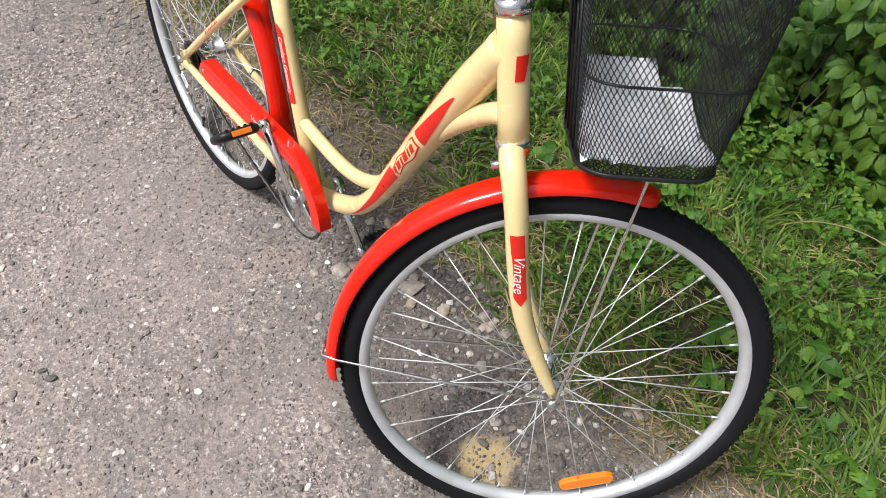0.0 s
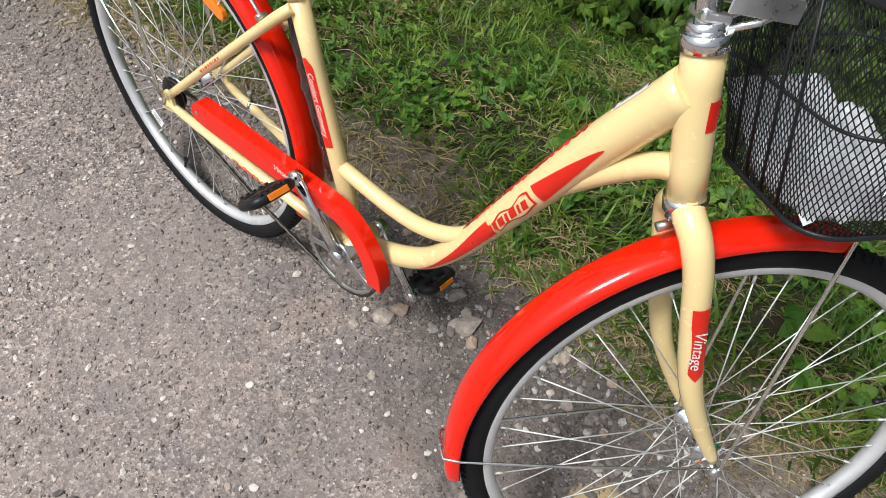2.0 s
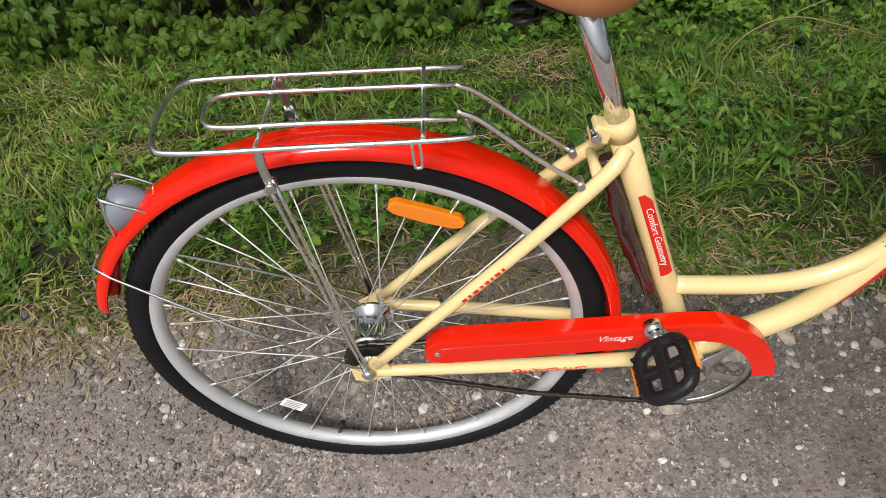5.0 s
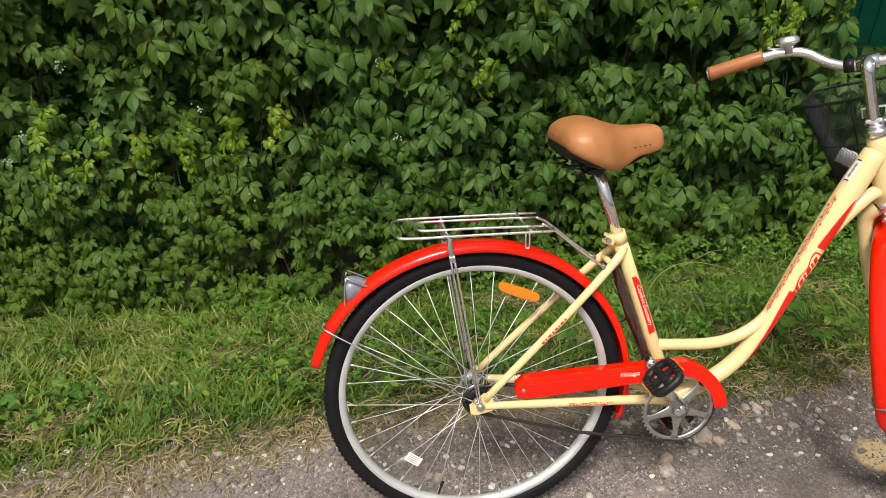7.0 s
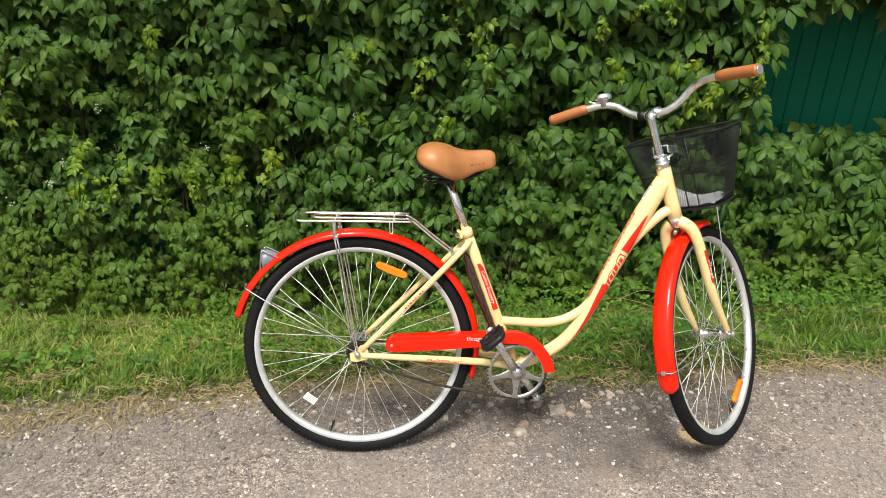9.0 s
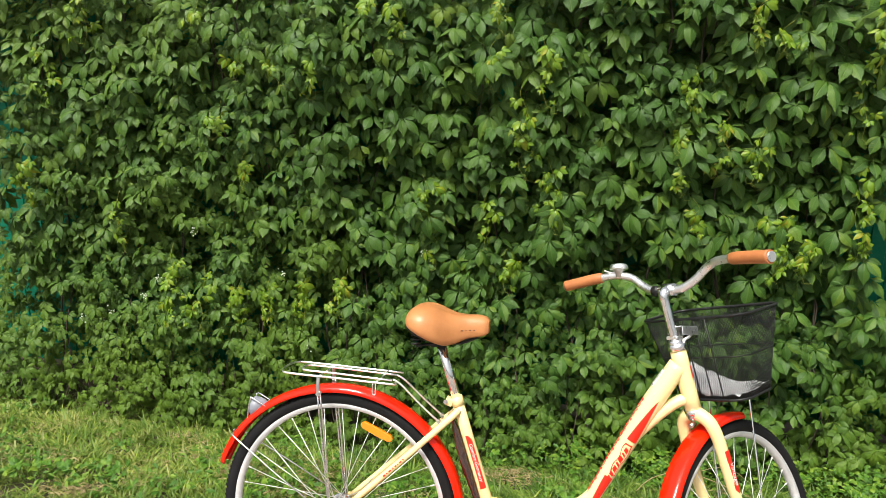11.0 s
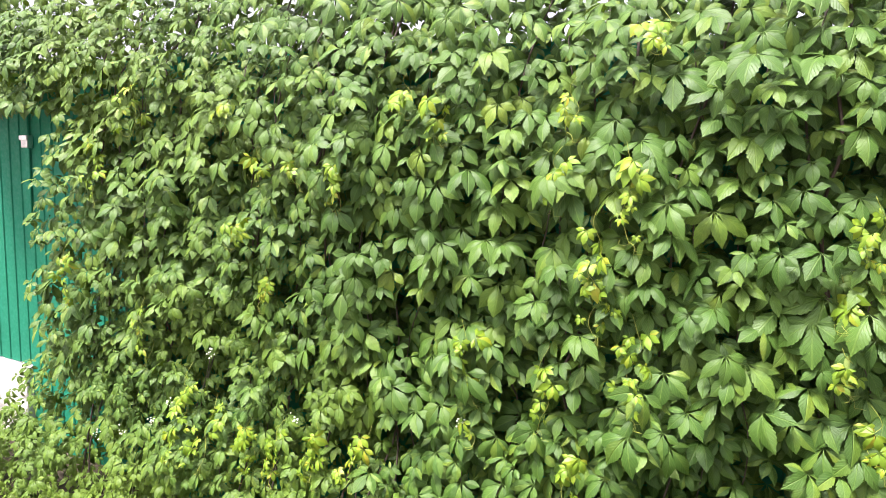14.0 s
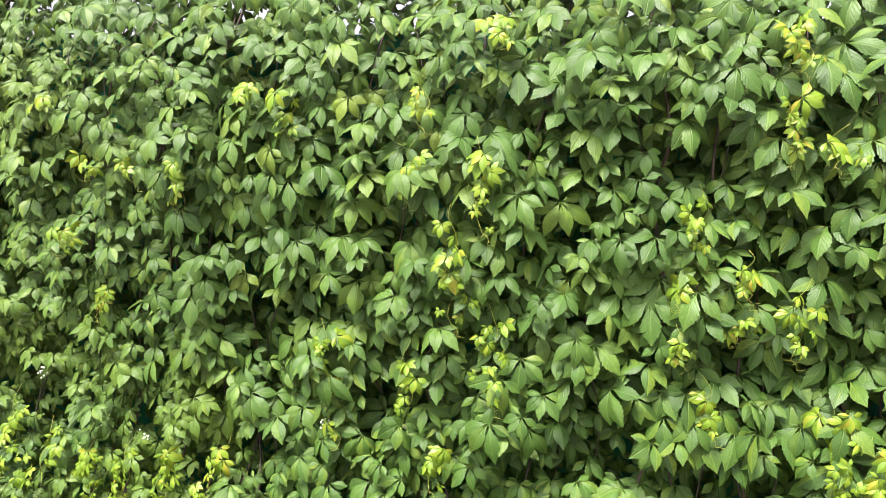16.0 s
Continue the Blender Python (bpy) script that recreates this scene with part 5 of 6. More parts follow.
def tufts(name, count, area, keep, material, label, seed):
    """Grass in tussocks: blades from shared roots, combed along a common lie, arching over or lying flat."""
    r = random.Random(seed)
    rows = []
    for k in range(count):
        cx, cy = r.uniform(area[0], area[1]), r.uniform(area[2], area[3])
        d = keep(cx, cy)
        if r.random() > d:
            continue
        lush = noise.noise((cx * 2.1, cy * 2.1, 51.0))
        comb = 7.0 * noise.noise((cx * 1.6, cy * 1.6, 37.0)) + r.gauss(0, 0.5)
        z = ground_z(cx, cy)
        slope = (ground_z(cx, cy + 0.02) - z) / 0.02
        low = r.random() < 0.30
        for b_ in range(r.randrange(4, 10)):
            a, q0 = r.uniform(0, math.tau), r.uniform(0.006, 0.050) * r.random() ** 0.5
            dx, dy = q0 * math.cos(a), q0 * math.sin(a)
            ln = (0.016 + 0.022 * r.random()) if low else (0.030 + 0.088 * r.random() ** 1.9) * (0.60 + 0.45 * d) * (1 + 0.55 * lush)
            e0, e1 = (r.uniform(0.1, 0.5), r.uniform(-0.35, 0.1)) if r.random() < 0.24 else (r.uniform(0.6, 1.52), r.uniform(-1.0, 0.75))
            rows.append((cx + dx, cy + dy, z + slope * dy - 0.004, comb + r.gauss(0, 0.65) if r.random() < 0.62 else a, ln, e0, e1, 0.0014 + 0.0032 * r.random() ** 1.6, r.uniform(-0.7, 0.7)))
    B = np.array(rows)
    x, y, z, a, ln, e0, e1, wd, tw = B.T
    out, up, V = np.zeros(len(B)), np.zeros(len(B)), []
    wx, wy = -np.sin(a + tw), np.cos(a + tw)
    for i, ww in enumerate((0.8, 1.0, 0.72, 0.0)):
        if i:
            e = e0 + (e1 - e0) * (i - 0.5) / 3
            out, up = out + ln / 3 * np.cos(e), up + ln / 3 * np.sin(e)
        px, py, pz = x + np.cos(a) * out, y + np.sin(a) * out, np.maximum(z + up, z + 0.006 * (i > 0))
        if i < 3:
            V += [np.stack([px + wx * wd * ww, py + wy * wd * ww, pz], 1), np.stack([px - wx * wd * ww, py - wy * wd * ww, pz + 0.3 * wd], 1)]
        else:
            V.append(np.stack([px, py, pz], 1))
    V = np.stack(V, 1).reshape(-1, 3)
    F = np.array([(0, 1, 3), (0, 3, 2), (2, 3, 5), (2, 5, 4), (4, 5, 6)])
    me = raw_mesh(name, V, (F[None] + (np.arange(len(B)) * 7)[:, None, None]).reshape(-1, 3))
    me.materials.append(material)
    return tagged(new(name, me), label, "grass", kind="stuff")


tufts("grass", 23000, (-3.4, 3.6, 0.24, 2.0), green_cover, GRASS, "unmown tufts of yellow-green grass on the bank", 3)
tufts("grass", 3000, (-7.0, -3.4, 0.24, 2.3), green_cover, GRASS, "unmown tufts of yellow-green grass on the bank", 4)
tufts("grass", 3000, (3.6, 7.2, 0.24, 2.3), green_cover, GRASS, "unmown tufts of yellow-green grass on the bank", 5)


def dry_cover(x, y):
    e = edge_y(x)
    return 0.6 * math.exp(-((y - e - 0.06) / 0.10) ** 2)


blades("dry_grass", 14000, (-2.6, 2.8, 0.05, 0.75), (0.015, 0.055), STRAW, "dry straw-coloured grass along the lane's edge", dry_cover, 2.2, 0.0008, 5)

# flattened dead stalks
rnd = random.Random(8)
V, F = [], []
for k in range(62000):
    x, y = rnd.uniform(-2.6, 2.8), rnd.uniform(0.02, 1.6)
    heap = 1.3 * max(0.0, 1.0 - math.hypot((x - 0.66) / 0.40, (y - 0.38) / 0.18))
    heap = max(heap, 0.9 * max(0.0, 1.0 - math.hypot((x - 1.45) / 0.38, (y - 0.46) / 0.22)))
    line = math.exp(-((y - edge_y(x) - 0.05) / 0.075) ** 2)
    patchy = (1.3 if x > 0.1 else 1.8) * max(0.0, noise.noise((x * 3.2, y * 3.2, 60.0))) if y > edge_y(x) else 0.0
    if rnd.random() > max(1.0 * line, heap, patchy):
        continue
    a, ln, wd = rnd.uniform(0, math.tau), rnd.uniform(0.014, 0.062), rnd.uniform(0.0006, 0.0017)
    o, crook = len(V), rnd.uniform(-0.25, 0.25)
    lift, rise = rnd.uniform(0.001, 0.016), rnd.uniform(0.0, 0.035)
    for t in (-0.5, 0.0, 0.5):
        px = x + ln * (t * math.cos(a) - crook * (0.25 - t * t) * math.sin(a))
        py = y + ln * (t * math.sin(a) + crook * (0.25 - t * t) * math.cos(a))
        pz = ground_z(px, py) + 0.002 + lift * (1 - 1.5 * abs(t)) + (rise if y > edge_y(x) + 0.1 else 0.0)
        V += [(px - wd * math.sin(a), py + wd * math.cos(a), pz), (px + wd * math.sin(a), py - wd * math.cos(a), pz + wd)]
    F += [(o, o + 1, o + 3, o + 2), (o + 2, o + 3, o + 5, o + 4)]
sheet("straw", V, F, STRAW, "dead flattened grass stalks along the lane's edge", "straw")


def weed_leaf(V, F, p, fwd, up, ln, wd):
    """A small notched leaf, folded along its midrib."""
    side = fwd.cross(up).normalized()
    o = len(V)
    rim = ((0.0, 0.0, 0.0), (0.22, 0.36, 0.07), (0.34, 0.24, 0.03), (0.52, 0.46, 0.06), (0.64, 0.26, 0.02), (0.80, 0.28, 0.0), (1.0, 0.0, -0.12))
    ring = list(rim) + [(f, -s, h) for f, s, h in rim[-2:0:-1]]
    for f, s, h in ring:
        V.append(p + fwd * ln * f + side * wd * s + up * ln * h)
    V.append(p + fwd * ln * 0.5 - up * ln * 0.02)
    n = len(ring)
    F += [(o + k, o + n, o + (k + 1) % n) for k in range(n)]


V, F = [], []
rnd = random.Random(21)
for k in range(7000):
    x, y = rnd.uniform(-3.0, 3.4), rnd.uniform(0.42, 1.95)
    patch = noise.noise((x * 1.9, y * 1.9, 31.0)) + 0.15 * (x > 0.6) + (0.75 if x > 0.3 else -0.5) * (y - 1.25)
    if patch < rnd.uniform(-0.1, 0.7):
        continue
    base = Vector((x, y, ground_z(x, y) + rnd.uniform(0.02, 0.10 + 0.07 * max(0, y - 0.8))))
    for j in range(rnd.choice((3, 3, 4, 5))):
        a = rnd.uniform(0, math.tau)
        fwd = Vector((math.cos(a), math.sin(a), rnd.uniform(-0.4, 0.9))).normalized()
        ln = rnd.uniform(0.012, 0.036)
        weed_leaf(V, F, base + Vector((0, 0, rnd.uniform(-0.01, 0.02))), fwd, Vector((rnd.gauss(0, 0.35), -0.25 + rnd.gauss(0, 0.35), 1)).normalized(), ln, ln * rnd.uniform(0.5, 0.85))
def ovate_leaf(V, F, p, fwd, up, ln, wd, fold=0.10):
    """A pointed oval leaf with a toothed edge, folded along its midrib and drooping to the tip."""
    side = fwd.cross(up).normalized()
    up = side.cross(fwd).normalized()
    o = len(V)
    rim = ((0.0, 0.0), (0.12, 0.30), (0.28, 0.48), (0.36, 0.44), (0.50, 0.46), (0.58, 0.38), (0.72, 0.30), (0.78, 0.22), (1.0, 0.0))
    ring = list(rim) + [(f, -w) for f, w in rim[-2:0:-1]]
    for f, w in ring:
        V.append(p + fwd * ln * f + side * wd * w + up * (ln * (0.10 * math.sin(f * 3.1) - 0.22 * f * f) + abs(w) * wd * fold))
    for f in (0.25, 0.6):
        V.append(p + fwd * ln * f + up * ln * (0.10 * math.sin(f * 3.1) - 0.22 * f * f))
    n = len(ring)
    m0, m1 = o + n, o + n + 1
    for k in range(n):
        q = m0 if (rim[k][0] if k < len(rim) else ring[k][0]) < 0.45 and ring[(k + 1) % n][0] < 0.55 else m1
        F.append((o + k, q, o + (k + 1) % n))
    F += [(o + 4, m0, m1), (o + n - 4, m1, m0)]


# three-leaved herbs in drifts on the bank and along the foot of the hedge
for k in range(7000):
    x, y = rnd.uniform(-3.0, 3.2), rnd.uniform(0.50, 1.98)
    drift = noise.noise((x * 1.7, y * 1.7, 77.0)) + 0.75 * max(0.0, 1 - math.hypot((x - 0.80) / 0.36, (y - 0.95) / 0.28)) + (0.9 if x > 0.3 else -0.5) * max(0.0, (y - 1.25) / 0.7) + 0.1 * max(0.0, 1 - math.hypot((x - 1.3) / 0.4, (y - 0.75) / 0.3))
    drift += 0.04 * max(0.0, min(1.0, (0.2 - x) / 0.6))
    if drift < rnd.uniform(0.24, 1.05):
        continue
    tall = rnd.uniform(0.035, 0.085) + 0.20 * rnd.random() * max(0.0, y - 1.15) * (x > 0.3)
    base = Vector((x, y, ground_z(x, y) + tall))
    a, ln = rnd.uniform(0, math.tau), rnd.uniform(0.022, 0.040)
    lean = Vector((rnd.gauss(0, 0.28), -0.15 + rnd.gauss(0, 0.28), 1)).normalized()
    for j in (-1, 0, 1):
        aa = a + j * rnd.uniform(1.1, 1.5)
        fwd = Vector((math.cos(aa), math.sin(aa), 0))
        fwd = (fwd - lean * fwd.dot(lean)).normalized()
        ovate_leaf(V, F, base + fwd * 0.004, fwd, lean, ln * (1.0 if j == 0 else 0.88), ln * rnd.uniform(0.75, 0.95))
# a few broad dock leaves lying over the grass
for x, y, ln, a in ((1.21, 0.62, 0.085, 0.4), (1.27, 0.49, 0.060, 2.4), (1.38, 0.80, 0.075, 0.0), (0.62, 0.58, 0.055, 1.2), (0.47, 0.78, 0.070, 2.0), (0.36, 1.05, 0.065, 4.0), (0.93, 0.66, 0.050, 5.0), (-0.55, 0.75, 0.060, 1.0), (-0.95, 0.95, 0.065, 2.8), (-1.25, 0.70, 0.060, 5.5)):
    for j in range(3):
        aa = a + j * 1.9
        ovate_leaf(V, F, Vector((x, y, ground_z(x, y) + 0.045)), Vector((math.cos(aa), math.sin(aa), 0.12)).normalized(), Vector((0.1, -0.3, 1)).normalized(), ln * (1.0 - 0.2 * j), ln * 0.62)
sheet("weeds", V, F, WEED, "low broad-leaved weeds growing among the grass", "weeds")

# dead stems lying over the bank
def dead_stem(points, r):
    pts = [Vector((x, y, ground_z(x, y) + lift)) for x, y, lift in points]
    bm = sweep(bmesh.new(), smooth(pts, 5), r, 6)
    me = bpy.data.meshes.new("dead_stem")
    bm.to_mesh(me)
    bm.free()
    me.materials.append(STRAW)
    tagged(new("dead_stem", me), "long dry straw-coloured stem lying on the bank", "stem", "dead stems on the bank")


dead_stem([(1.00, 1.25, 0.0), (1.12, 1.36, 0.10), (1.30, 1.42, 0.13), (1.55, 1.40, 0.05), (1.66, 1.38, 0.0)], 0.0022)
dead_stem([(1.22, 1.52, 0.0), (1.35, 1.50, 0.12), (1.50, 1.52, 0.16), (1.68, 1.60, 0.04)], 0.0018)
dead_stem([(1.34, 1.20, 0.0), (1.42, 1.32, 0.07), (1.46, 1.50, 0.03), (1.47, 1.55, 0.0)], 0.0016)
dead_stem([(-0.30, 0.62, 0.0), (-0.22, 0.64, 0.04), (-0.10, 0.62, 0.03), (-0.02, 0.60, 0.0)], 0.0014)


# ---- hedge of five-fingered creeper over a fence ----
FENCE_Y = 2.48
GAP = (2.20, 0.36, 4.6, 1.10)  # x0, z0, x1, z1 where the fence shows past the hedge's end


def hedge_y(x, z):
    """The hedge's face."""
    y = 2.02 + 0.10 * noise.noise((x * 0.9, z * 0.9, 7.0)) + 0.06 * noise.noise((x * 2.6, z * 2.6, 3.0))
    y -= 0.24 * max(0.0, min(1.0, (0.40 - z) / 0.9))
    y -= 0.075 * noise.noise((x * 4.3, z * 4.3, 23.0))
    return y + 0.16 * max(0.0, (z - 2.05) / 0.3)


def hedge_top(x):
    return 2.66 + 0.07 * noise.noise((x * 1.4, 0.5, 0.0)) + 0.04 * noise.noise((x * 5.0, 2.5, 0.0))


def bare_fence(x, z):
    j = 0.06 * noise.noise((x * 4, z * 4, 1.0))
    x0, z0, x1, z1 = GAP
    if x0 + j < x < x1 + j and z0 + j < z < z1 + j:
        return True
    end = -2.78 - 0.46 * max(0.0, min(1.0, (0.75 - z) / 0.9))  # the other end, wider at its foot
    return x < end + j and -0.10 + j < z < 1.83 + j


def creeper_leaf(size, seed, toothed=True):
    """Five toothed leaflets on short stalks from one point; the middle one points along -z, the upper side faces -y."""
    r = random.Random(seed)
    V, F, UV, RIB = [Vector((0, 0, 0))], [], [(0.5, 0.0)], [True]
    if toothed:
        rim = [(0.05, 0.05), (0.19, 0.33), (0.32, 0.67), (0.42, 0.92), (0.455, 0.84), (0.54, 1.03), (0.575, 0.90), (0.66, 0.95), (0.695, 0.76), (0.775, 0.72), (0.805, 0.52), (0.895, 0.30)]
    else:
        rim = [(0.06, 0.05), (0.26, 0.48), (0.48, 0.98), (0.66, 0.92), (0.84, 0.48)]
    ribs = (0.27, 0.52, 0.76) if toothed else (0.42, 0.72)
    for j, (ang, sc) in enumerate(((0, 1.0), (45, 0.94), (-45, 0.94), (92, 0.70), (-92, 0.70))):
        ln = size * sc * r.uniform(0.86, 1.12)
        wd = ln * r.uniform(0.205, 0.262)
        a = radians(ang + r.uniform(-9, 9))
        fwd = Vector((math.sin(a), 0, -math.cos(a)))
        side = Vector((math.cos(a), 0, math.sin(a)))
        out = Vector((0, -1, 0))
        droop, arch = r.uniform(0.10, 0.46), r.uniform(0.04, 0.15)
        fold = r.uniform(-0.10, 0.42)
        tw = r.uniform(-0.42, 0.42)
        foot = ln * 0.07
        lift = out * size * (0.03, 0.0, 0.012, -0.02, -0.03)[j]
        o, n = len(V), len(rim)
        for f, w in rim:
            for sg in (1, -1):
                hh = arch * math.sin(f * math.pi) - droop * f * f
                V.append(fwd * (foot + ln * f) + side * wd * w * sg + lift + out * (ln * hh - wd * w * fold + wd * w * sg * tw))
                UV.append((0.5 + 0.5 * w * sg, f))
                RIB.append(False)
        mid = len(V)
        for f in ribs + (1.0,):
            V.append(fwd * (foot + ln * f) + lift + out * ln * (arch * math.sin(f * math.pi) - droop * f * f))
            UV.append((0.5, f))
            RIB.append(True)
        tip = len(V) - 1
        for g in (0, 1):
            q = [(0, 0.0)] + [(o + 2 * i + g, rim[i][0]) for i in range(n)] + [(tip, 1.0)]
            at = 0
            for (p0, f0), (p1, f1) in zip(q, q[1:]):
                t = [(p0, p1, mid + at)]
                if at + 1 < len(ribs) and (f0 + f1) / 2 > (ribs[at] + ribs[at + 1]) / 2:
                    t = [(p0, mid + at + 1, mid + at), (p0, p1, mid + at + 1)]
                    at += 1
                F += t if g else [x[::-1] for x in t]
    return np.array([tuple(v) for v in V]), np.array(F, dtype=np.int32), np.array(UV), np.array(RIB)


def leaf_mesh(name, shapes, material):
    """One mesh of many leaves, each a shape and its pose, smooth but for a crease along every midrib."""
    V, F, UV, RIB, o = [], [], [], [], 0
    for (v, f, uv, rib), m in shapes:
        mm = np.array(m)
        V.append(v @ mm[:3, :3].T + mm[:3, 3])
        F.append(f + o)
        UV.append(uv)
        RIB.append(rib)
        o += len(v)
    V, F, UV, RIB = np.concatenate(V), np.concatenate(F), np.concatenate(UV), np.concatenate(RIB)
    me = raw_mesh(name, V, F)
    me.polygons.foreach_set("use_smooth", np.ones(len(F), dtype=bool))
    me.uv_layers.new(name="leaf").data.foreach_set("uv", UV[F.ravel()].astype(np.float32).ravel())
    me.update(calc_edges=True)
    ends = np.zeros(len(me.edges) * 2, dtype=np.int32)
    me.edges.foreach_get("vertices", ends)
    ends = RIB[ends].reshape(-1, 2)
    me.attributes.new("sharp_edge", "BOOLEAN", "EDGE").data.foreach_set("value", ends[:, 0] & ends[:, 1])
    me.materials.append(material)
    return me


KINDS = [creeper_leaf(s, i) for i, s in enumerate((0.094, 0.102, 0.108, 0.118, 0.104, 0.098, 0.122, 0.112))]
PLAIN = [creeper_leaf(s, i + 20, False) for i, s in enumerate((0.100, 0.115, 0.130, 0.108))]
hedge = holder("hedge", "tall wall of green five-leaved creeper grown over a fence", "hedge", pose(0, 2.1, -0.6))
HEDGE_IN = hedge.matrix_world.inverted()
LEAF_ME = [leaf_mesh("leaf", [(k, Matrix())], LEAF_ONE) for k in KINDS]


def leaf_size(x, z):
    """Leaves are small towards -x and low down, large towards +x."""
    u = max(0.0, min(1.0, (x + 1.6) / 3.2))
    s = 0.76 + 0.32 * u + 0.18 * noise.noise((x * 1.1, z * 1.1, 70.0))
    return s * (0.66 + 0.34 * max(0.0, min(1.0, (z + 0.35) / 1.0)))


def leaf_pose(r, x, y, z, tilt=None, spread=1.0):
    t = r.uniform(18, 62) if tilt is None else tilt
    s = leaf_size(x, z) * (0.72 + 0.50 * r.random() ** 1.3)
    yaw = r.gauss(0, 24) * spread + 22 * noise.noise((x * 2.7, z * 2.7, 81.0))
    roll = r.gauss(0, 24) * spread + 30 * noise.noise((x * 2.1, z * 2.1, 90.0))
    return pose(x, y, z) @ Matrix.Rotation(radians(yaw), 4, "Z") @ Matrix.Rotation(radians(-t), 4, "X") @ Matrix.Rotation(radians(roll), 4, "Y") @ Matrix.Scale(s, 4)


rnd = random.Random(77)
shapes, single = [], 0
# depth behind the face, tries, spacing between leaves, tooth-edged or plain
LAYERS = ((0.0, 32000, 0.070, True), (0.12, 14000, 0.080, True), (0.24, 7000, 0.072, False), (0.38, 6000, 0.068, False))
for depth, tries, gap, toothed in LAYERS:
    taken = {}
    for k in range(tries):
        x = rnd.uniform(-4.1, 3.4)
        top = hedge_top(x)
        low = ground_z(x, 1.75) + 0.02
        z = low + (top - low) * rnd.random()
        if bare_fence(x, z):
            continue
        if z > 2.16 and noise.noise((x * 2.2, z * 3.0, 40.0)) > 0.42 - 0.6 * (z - 2.16):
            continue
        clump = noise.noise((x * 3.6, z * 4.6, 17.0)) + 0.5 * noise.noise((x * 9.0, z * 9.0, 12.0))
        bare = -0.23 - 0.10 * max(0.0, min(1.0, (0.5 - x) / 0.6)) + 0.18 * max(0.0, min(1.0, (0.95 - z) / 0.4))
        if depth < 0.01 and clump < bare or 0.01 < depth < 0.1 and clump < bare - 0.26:
            continue
        near = gap * leaf_size(x, z) * rnd.uniform(0.8, 1.2)
        c = (int(x // 0.12), int(z // 0.12))
        if any((x - p) ** 2 + (z - q) ** 2 < near * near for i in (-1, 0, 1) for j in (-1, 0, 1) for p, q in taken.get((c[0] + i, c[1] + j), ())):
            continue
        taken.setdefault(c, []).append((x, z))
        y = hedge_y(x, z) + depth + rnd.uniform(-0.05, 0.05) - 0.075 * clump
        m = leaf_pose(rnd, x, y, z, rnd.uniform(0, 30) if depth > 0.3 else None)
        far = not (-2.75 < x < 2.45 and z < 2.4)
        i = rnd.randrange(len(PLAIN) if far or not toothed else len(KINDS))
        if depth == 0.0 and single < 300 and -0.75 < x < 1.35 and 0.95 < z < 2.05 and rnd.random() < 0.75:
            ob = new("leaf", LEAF_ME[i])
            ob.parent = hedge
            ob.matrix_local = HEDGE_IN @ m
            single += 1
            continue
        shapes.append((PLAIN[i] if far or not toothed else KINDS[i], HEDGE_IN @ m))


def foliage(name, shapes, material, label):
    ob = new(name, leaf_mesh(name, shapes, material))
    ob.parent = hedge
    return tagged(ob, label, kind="stuff")


foliage("foliage", shapes, LEAF_MANY, "dense overlapping green creeper leaves")

# young lime-green shoots hanging over the face: x, top, foot, number of leaves
shapes = []
SHOOTS = [(0.52, 1.66, 1.40, 9), (0.42, 1.42, 1.20, 6), (0.42, 1.25, 1.05, 7), (0.30, 1.88, 1.76, 4), (0.26, 1.64, 1.50, 5), (0.565, 1.06, 0.78, 12), (-0.095, 0.95, 0.70, 8), (0.243, 0.90, 0.63, 7),
          (-0.06, 0.60, 0.50, 4), (0.36, 0.57, 0.40, 8), (-1.24, 1.33, 1.20, 6), (-1.15, 1.04, 0.93, 8), (-1.32, 1.84, 1.76, 5), (-1.11, 1.60, 1.52, 4), (-0.90, 1.60, 1.52, 4), (-0.69, 1.60, 1.42, 6),
          (-0.22, 1.86, 1.70, 7), (-0.36, 1.90, 1.82, 4), (0.57, 2.12, 2.02, 6), (1.51, 2.10, 1.95, 9), (1.505, 1.86, 1.68, 9), (1.64, 1.72, 1.66, 4), (1.25, 1.52, 1.33, 8), (1.19, 1.27, 1.17, 7),
          (1.40, 1.31, 1.22, 6), (1.58, 1.23, 1.02, 8), (1.735, 0.84, 0.52, 16), (1.84, 0.72, 0.55, 8), (1.21, 1.05, 0.96, 5), (1.31, 0.86, 0.74, 5), (1.38, 1.14, 1.06, 5), (-1.64, 0.48, 0.05, 16), (-1.45, 0.36, 0.10, 10),
          (-1.23, 0.30, 0.08, 14), (-1.02, 0.32, 0.12, 12), (-0.82, 0.36, 0.18, 14), (-0.60, 0.36, 0.22, 9), (-2.3, 1.65, 1.35, 9), (-2.05, 1.95, 1.70, 8), (-2.5, 1.05, 0.75, 9), (-1.95, 0.80, 0.50, 9), (2.02, 1.95, 1.25, 18), (2.1, 1.1, 0.6, 12)]
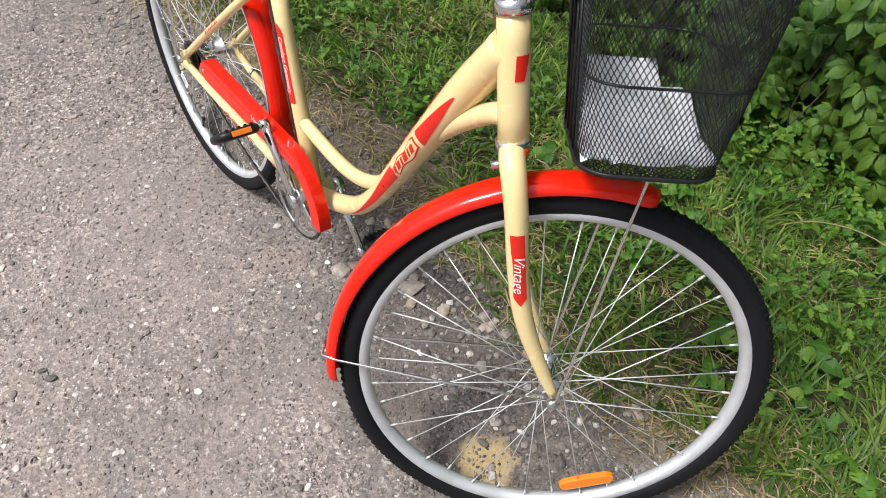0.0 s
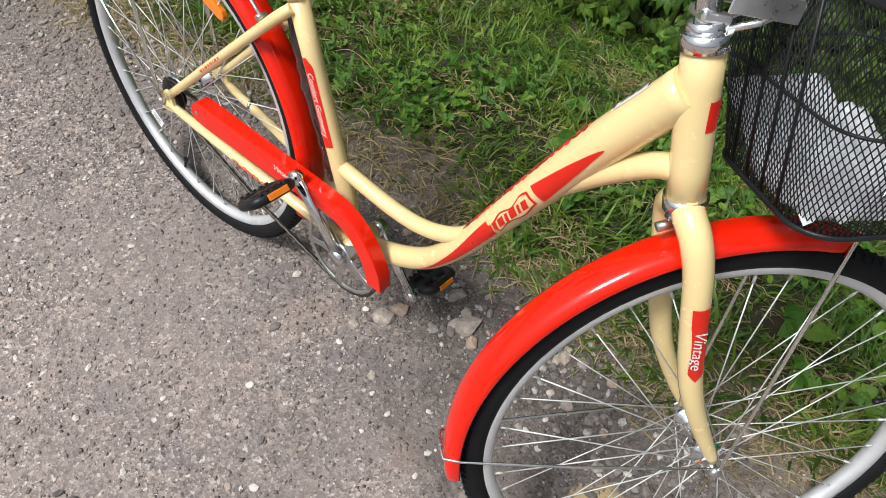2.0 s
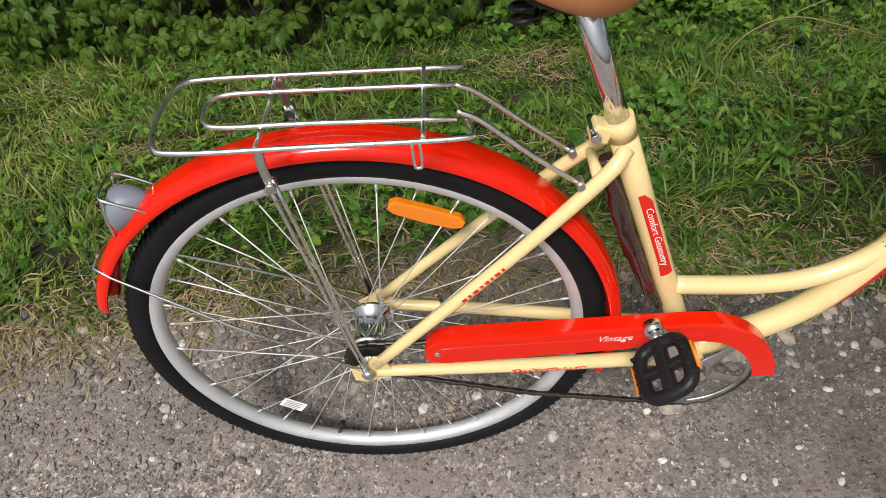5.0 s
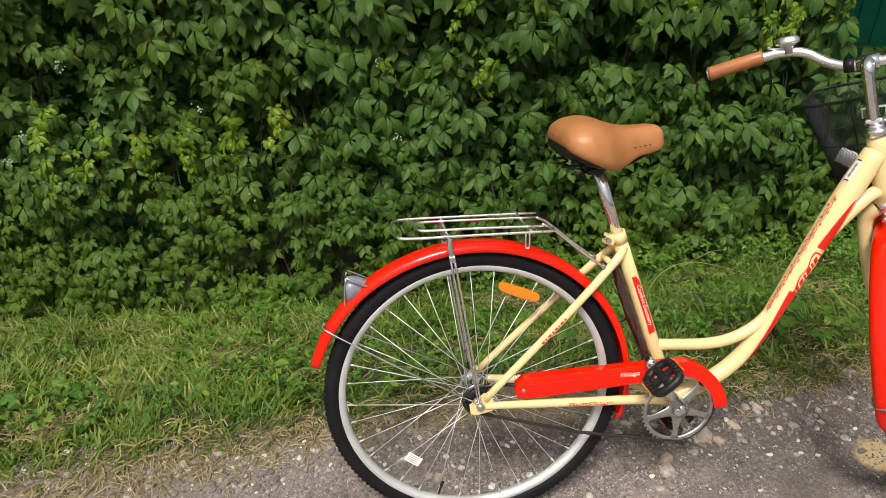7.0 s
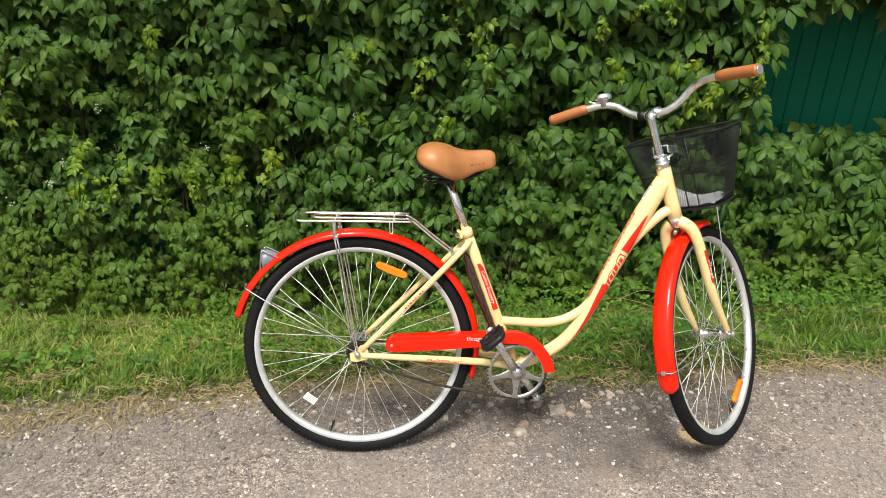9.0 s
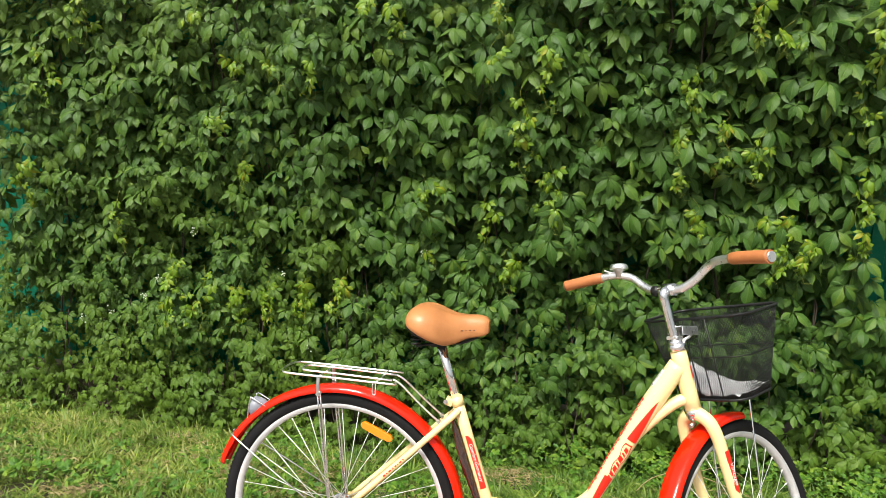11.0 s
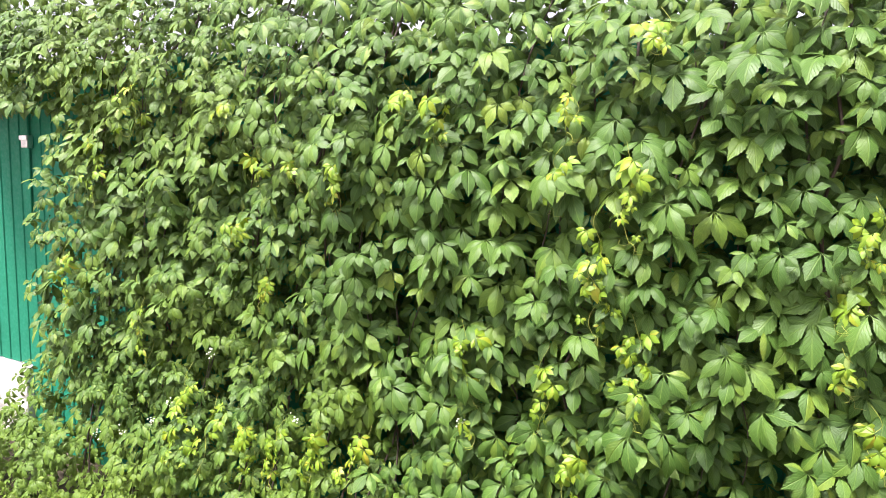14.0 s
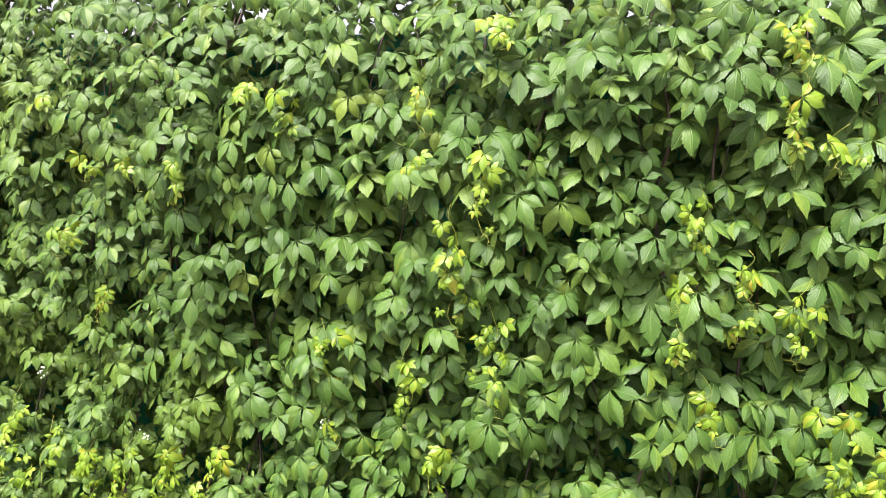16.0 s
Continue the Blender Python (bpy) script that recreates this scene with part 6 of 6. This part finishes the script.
for x0, z1, z0, n in SHOOTS:
    ln = z1 - z0
    vine = [HEDGE_IN @ Vector((x0 + 0.02 * math.sin(i * 1.3 + x0 * 9), hedge_y(x0, z1 + 0.05 - (ln + 0.08) * i / 7) - 0.06 - 0.02 * math.sin(i + z0), z1 + 0.05 - (ln + 0.08) * i / 7)) for i in range(8)]
    part("tendril", sweep(bmesh.new(), smooth(vine, 3), 0.0010, 4), TENDRIL, hedge)
    for k in range(n):
        u = (k + rnd.random()) / n
        z, x = z1 - ln * u, x0 + rnd.gauss(0, 0.030)
        k_ = (0.58 - 0.26 * u) * rnd.uniform(0.75, 1.2) / leaf_size(x, z)
        m = HEDGE_IN @ leaf_pose(rnd, x, hedge_y(x, z) - rnd.uniform(0.06, 0.12), z, rnd.uniform(0, 50), 1.3) @ Matrix.Scale(k_, 4)
        shapes.append((KINDS[rnd.randrange(len(KINDS))], m))
    # fine pale tendrils curling from the shoot's end
    for k in range(3):
        a, p = rnd.uniform(0, math.tau), vine[-1]
        curl = [p + Vector((0.05 * t * math.cos(a) + 0.008 * math.sin(t * 7), -0.02 * t, -0.035 * t * math.sin(a + 1) + 0.008 * math.cos(t * 6))) for t in [i / 6 for i in range(7)]]
        part("tendril", sweep(bmesh.new(), curl, 0.0006, 4), TENDRIL, hedge)
foliage("young_growth", shapes, LEAF_YOUNG, "lime-green young creeper shoots")
bm = bmesh.new()
for k in range(60):
    x = -4.3 + 7.7 * (k + rnd.random()) / 60
    z = ground_z(x, 1.9)
    pts, y = [], 0
    while z < hedge_top(x) - 0.1:
        pts.append(HEDGE_IN @ Vector((x, hedge_y(x, z) + 0.13 + 0.05 * noise.noise((x, z * 2, 4)), z)))
        x += rnd.uniform(-0.07, 0.07)
        z += rnd.uniform(0.15, 0.3)
    if len(pts) > 2 and -2.7 < x < 2.15:
        sweep(bm, smooth(pts, 3), rnd.uniform(0.002, 0.006), 5)
part("climbing_stem", bm, STEM, hedge, "thin brown climbing stems")["kind"] = "stuff"
bm = bmesh.new()
for x, z in ((-2.05, 0.12), (-1.8, 0.23), (-1.72, 0.33), (-2.25, 0.05), (-0.78, -0.02), (-0.12, 0.55), (-0.05, 0.2), (-1.5, 0.62), (-0.95, 0.38)):
    for j in range(9):
        p = HEDGE_IN @ (Vector((x, hedge_y(x, z) - 0.07, z)) + Vector([rnd.gauss(0, 0.012) for _ in range(3)]))
        bmesh.ops.create_icosphere(bm, subdivisions=1, radius=rnd.uniform(0.003, 0.006), matrix=Matrix.Translation(p))
part("blossom", bm, FLOWER, hedge, "small white blossom heads")

# ---- green profiled-sheet fence ----
fence = tagged(new("fence"), "dark green profiled metal sheet fence behind the creeper", "fence", kind="structure")
PITCH = 0.115
for k in range(10):
    x0 = -6.0 + 1.15 * k
    bm = bmesh.new()
    prof = []
    for j in range(10):
        b = x0 + j * PITCH
        prof += [(b, 0.0), (b + 0.085, 0.0), (b + 0.090, 0.008), (b + 0.110, 0.008)]
    prof.append((x0 + 1.15, 0.0))
    lo = 0.03 if x0 < -3.75 else -0.60
    sect = [(x, FENCE_Y + d) for x, d in prof] + [(x, FENCE_Y + d + 0.0015) for x, d in prof[::-1]]
    rows = [[bm.verts.new((x, y, z)) for x, y in sect] for z in (lo, 2.15)]
    for a in range(len(sect)):
        c = (a + 1) % len(sect)
        bm.faces.new((rows[0][a], rows[0][c], rows[1][c], rows[1][a]))
    bmesh.ops.recalc_face_normals(bm, faces=bm.faces)
    part("sheet_panel", bm, FENCE_GREEN, fence)
part("plinth", block(bmesh.new(), (3.3, 0.22, 0.62), pose(-5.352, FENCE_Y + 0.06, -0.29), 0.01), CONCRETE, fence, "whitewashed concrete plinth")

# small box with its pipe, fixed to the fence beside the hedge
fixture = holder("fence_box", "small grey box with a thin pipe fixed to the green fence", "box", pose(-3.60, FENCE_Y - 0.004, 1.62))
part("box_body", block(bmesh.new(), (0.070, 0.046, 0.085), pose(0, -0.023, 0), 0.008), STEEL, fixture)
part("box_lid", block(bmesh.new(), (0.078, 0.010, 0.030), pose(0, -0.049, 0.026), 0.004), PAPER, fixture, "pale lid")
part("pipe", rod(bmesh.new(), (0, -0.010, -0.52), (0, -0.010, 0.30), 0.007, 10), FENCE_GREEN, fixture, "thin green pipe")

# crumpled white wrapping in the basket
bm = bmesh.new()
G = 14
grid = [[None] * (G + 1) for _ in range(G + 1)]
for i in range(G + 1):
    for j in range(G + 1):
        f = 0.078 + 0.174 * i / G
        l = -0.093 + 0.196 * j / G + 0.006 * noise.noise((i * 0.5, j * 0.2, 8.0))
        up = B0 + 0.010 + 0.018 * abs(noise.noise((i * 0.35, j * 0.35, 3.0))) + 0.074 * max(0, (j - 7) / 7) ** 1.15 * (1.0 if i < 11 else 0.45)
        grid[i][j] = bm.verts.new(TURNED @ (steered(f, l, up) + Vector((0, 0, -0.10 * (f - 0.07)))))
for i in range(G):
    for j in range(G):
        bm.faces.new((grid[i][j], grid[i + 1][j], grid[i + 1][j + 1], grid[i][j + 1])).smooth = (i + j) % 3 > 0
bmesh.ops.solidify(bm, geom=bm.faces[:], thickness=0.001)
me = bpy.data.meshes.new("wrapping_paper")
bm.to_mesh(me)
bm.free()
me.materials.append(PAPER)
paper = new("wrapping_paper", me)
paper.matrix_world = bike.matrix_world
tagged(paper, "crumpled white paper lying in the wire basket", "paper")
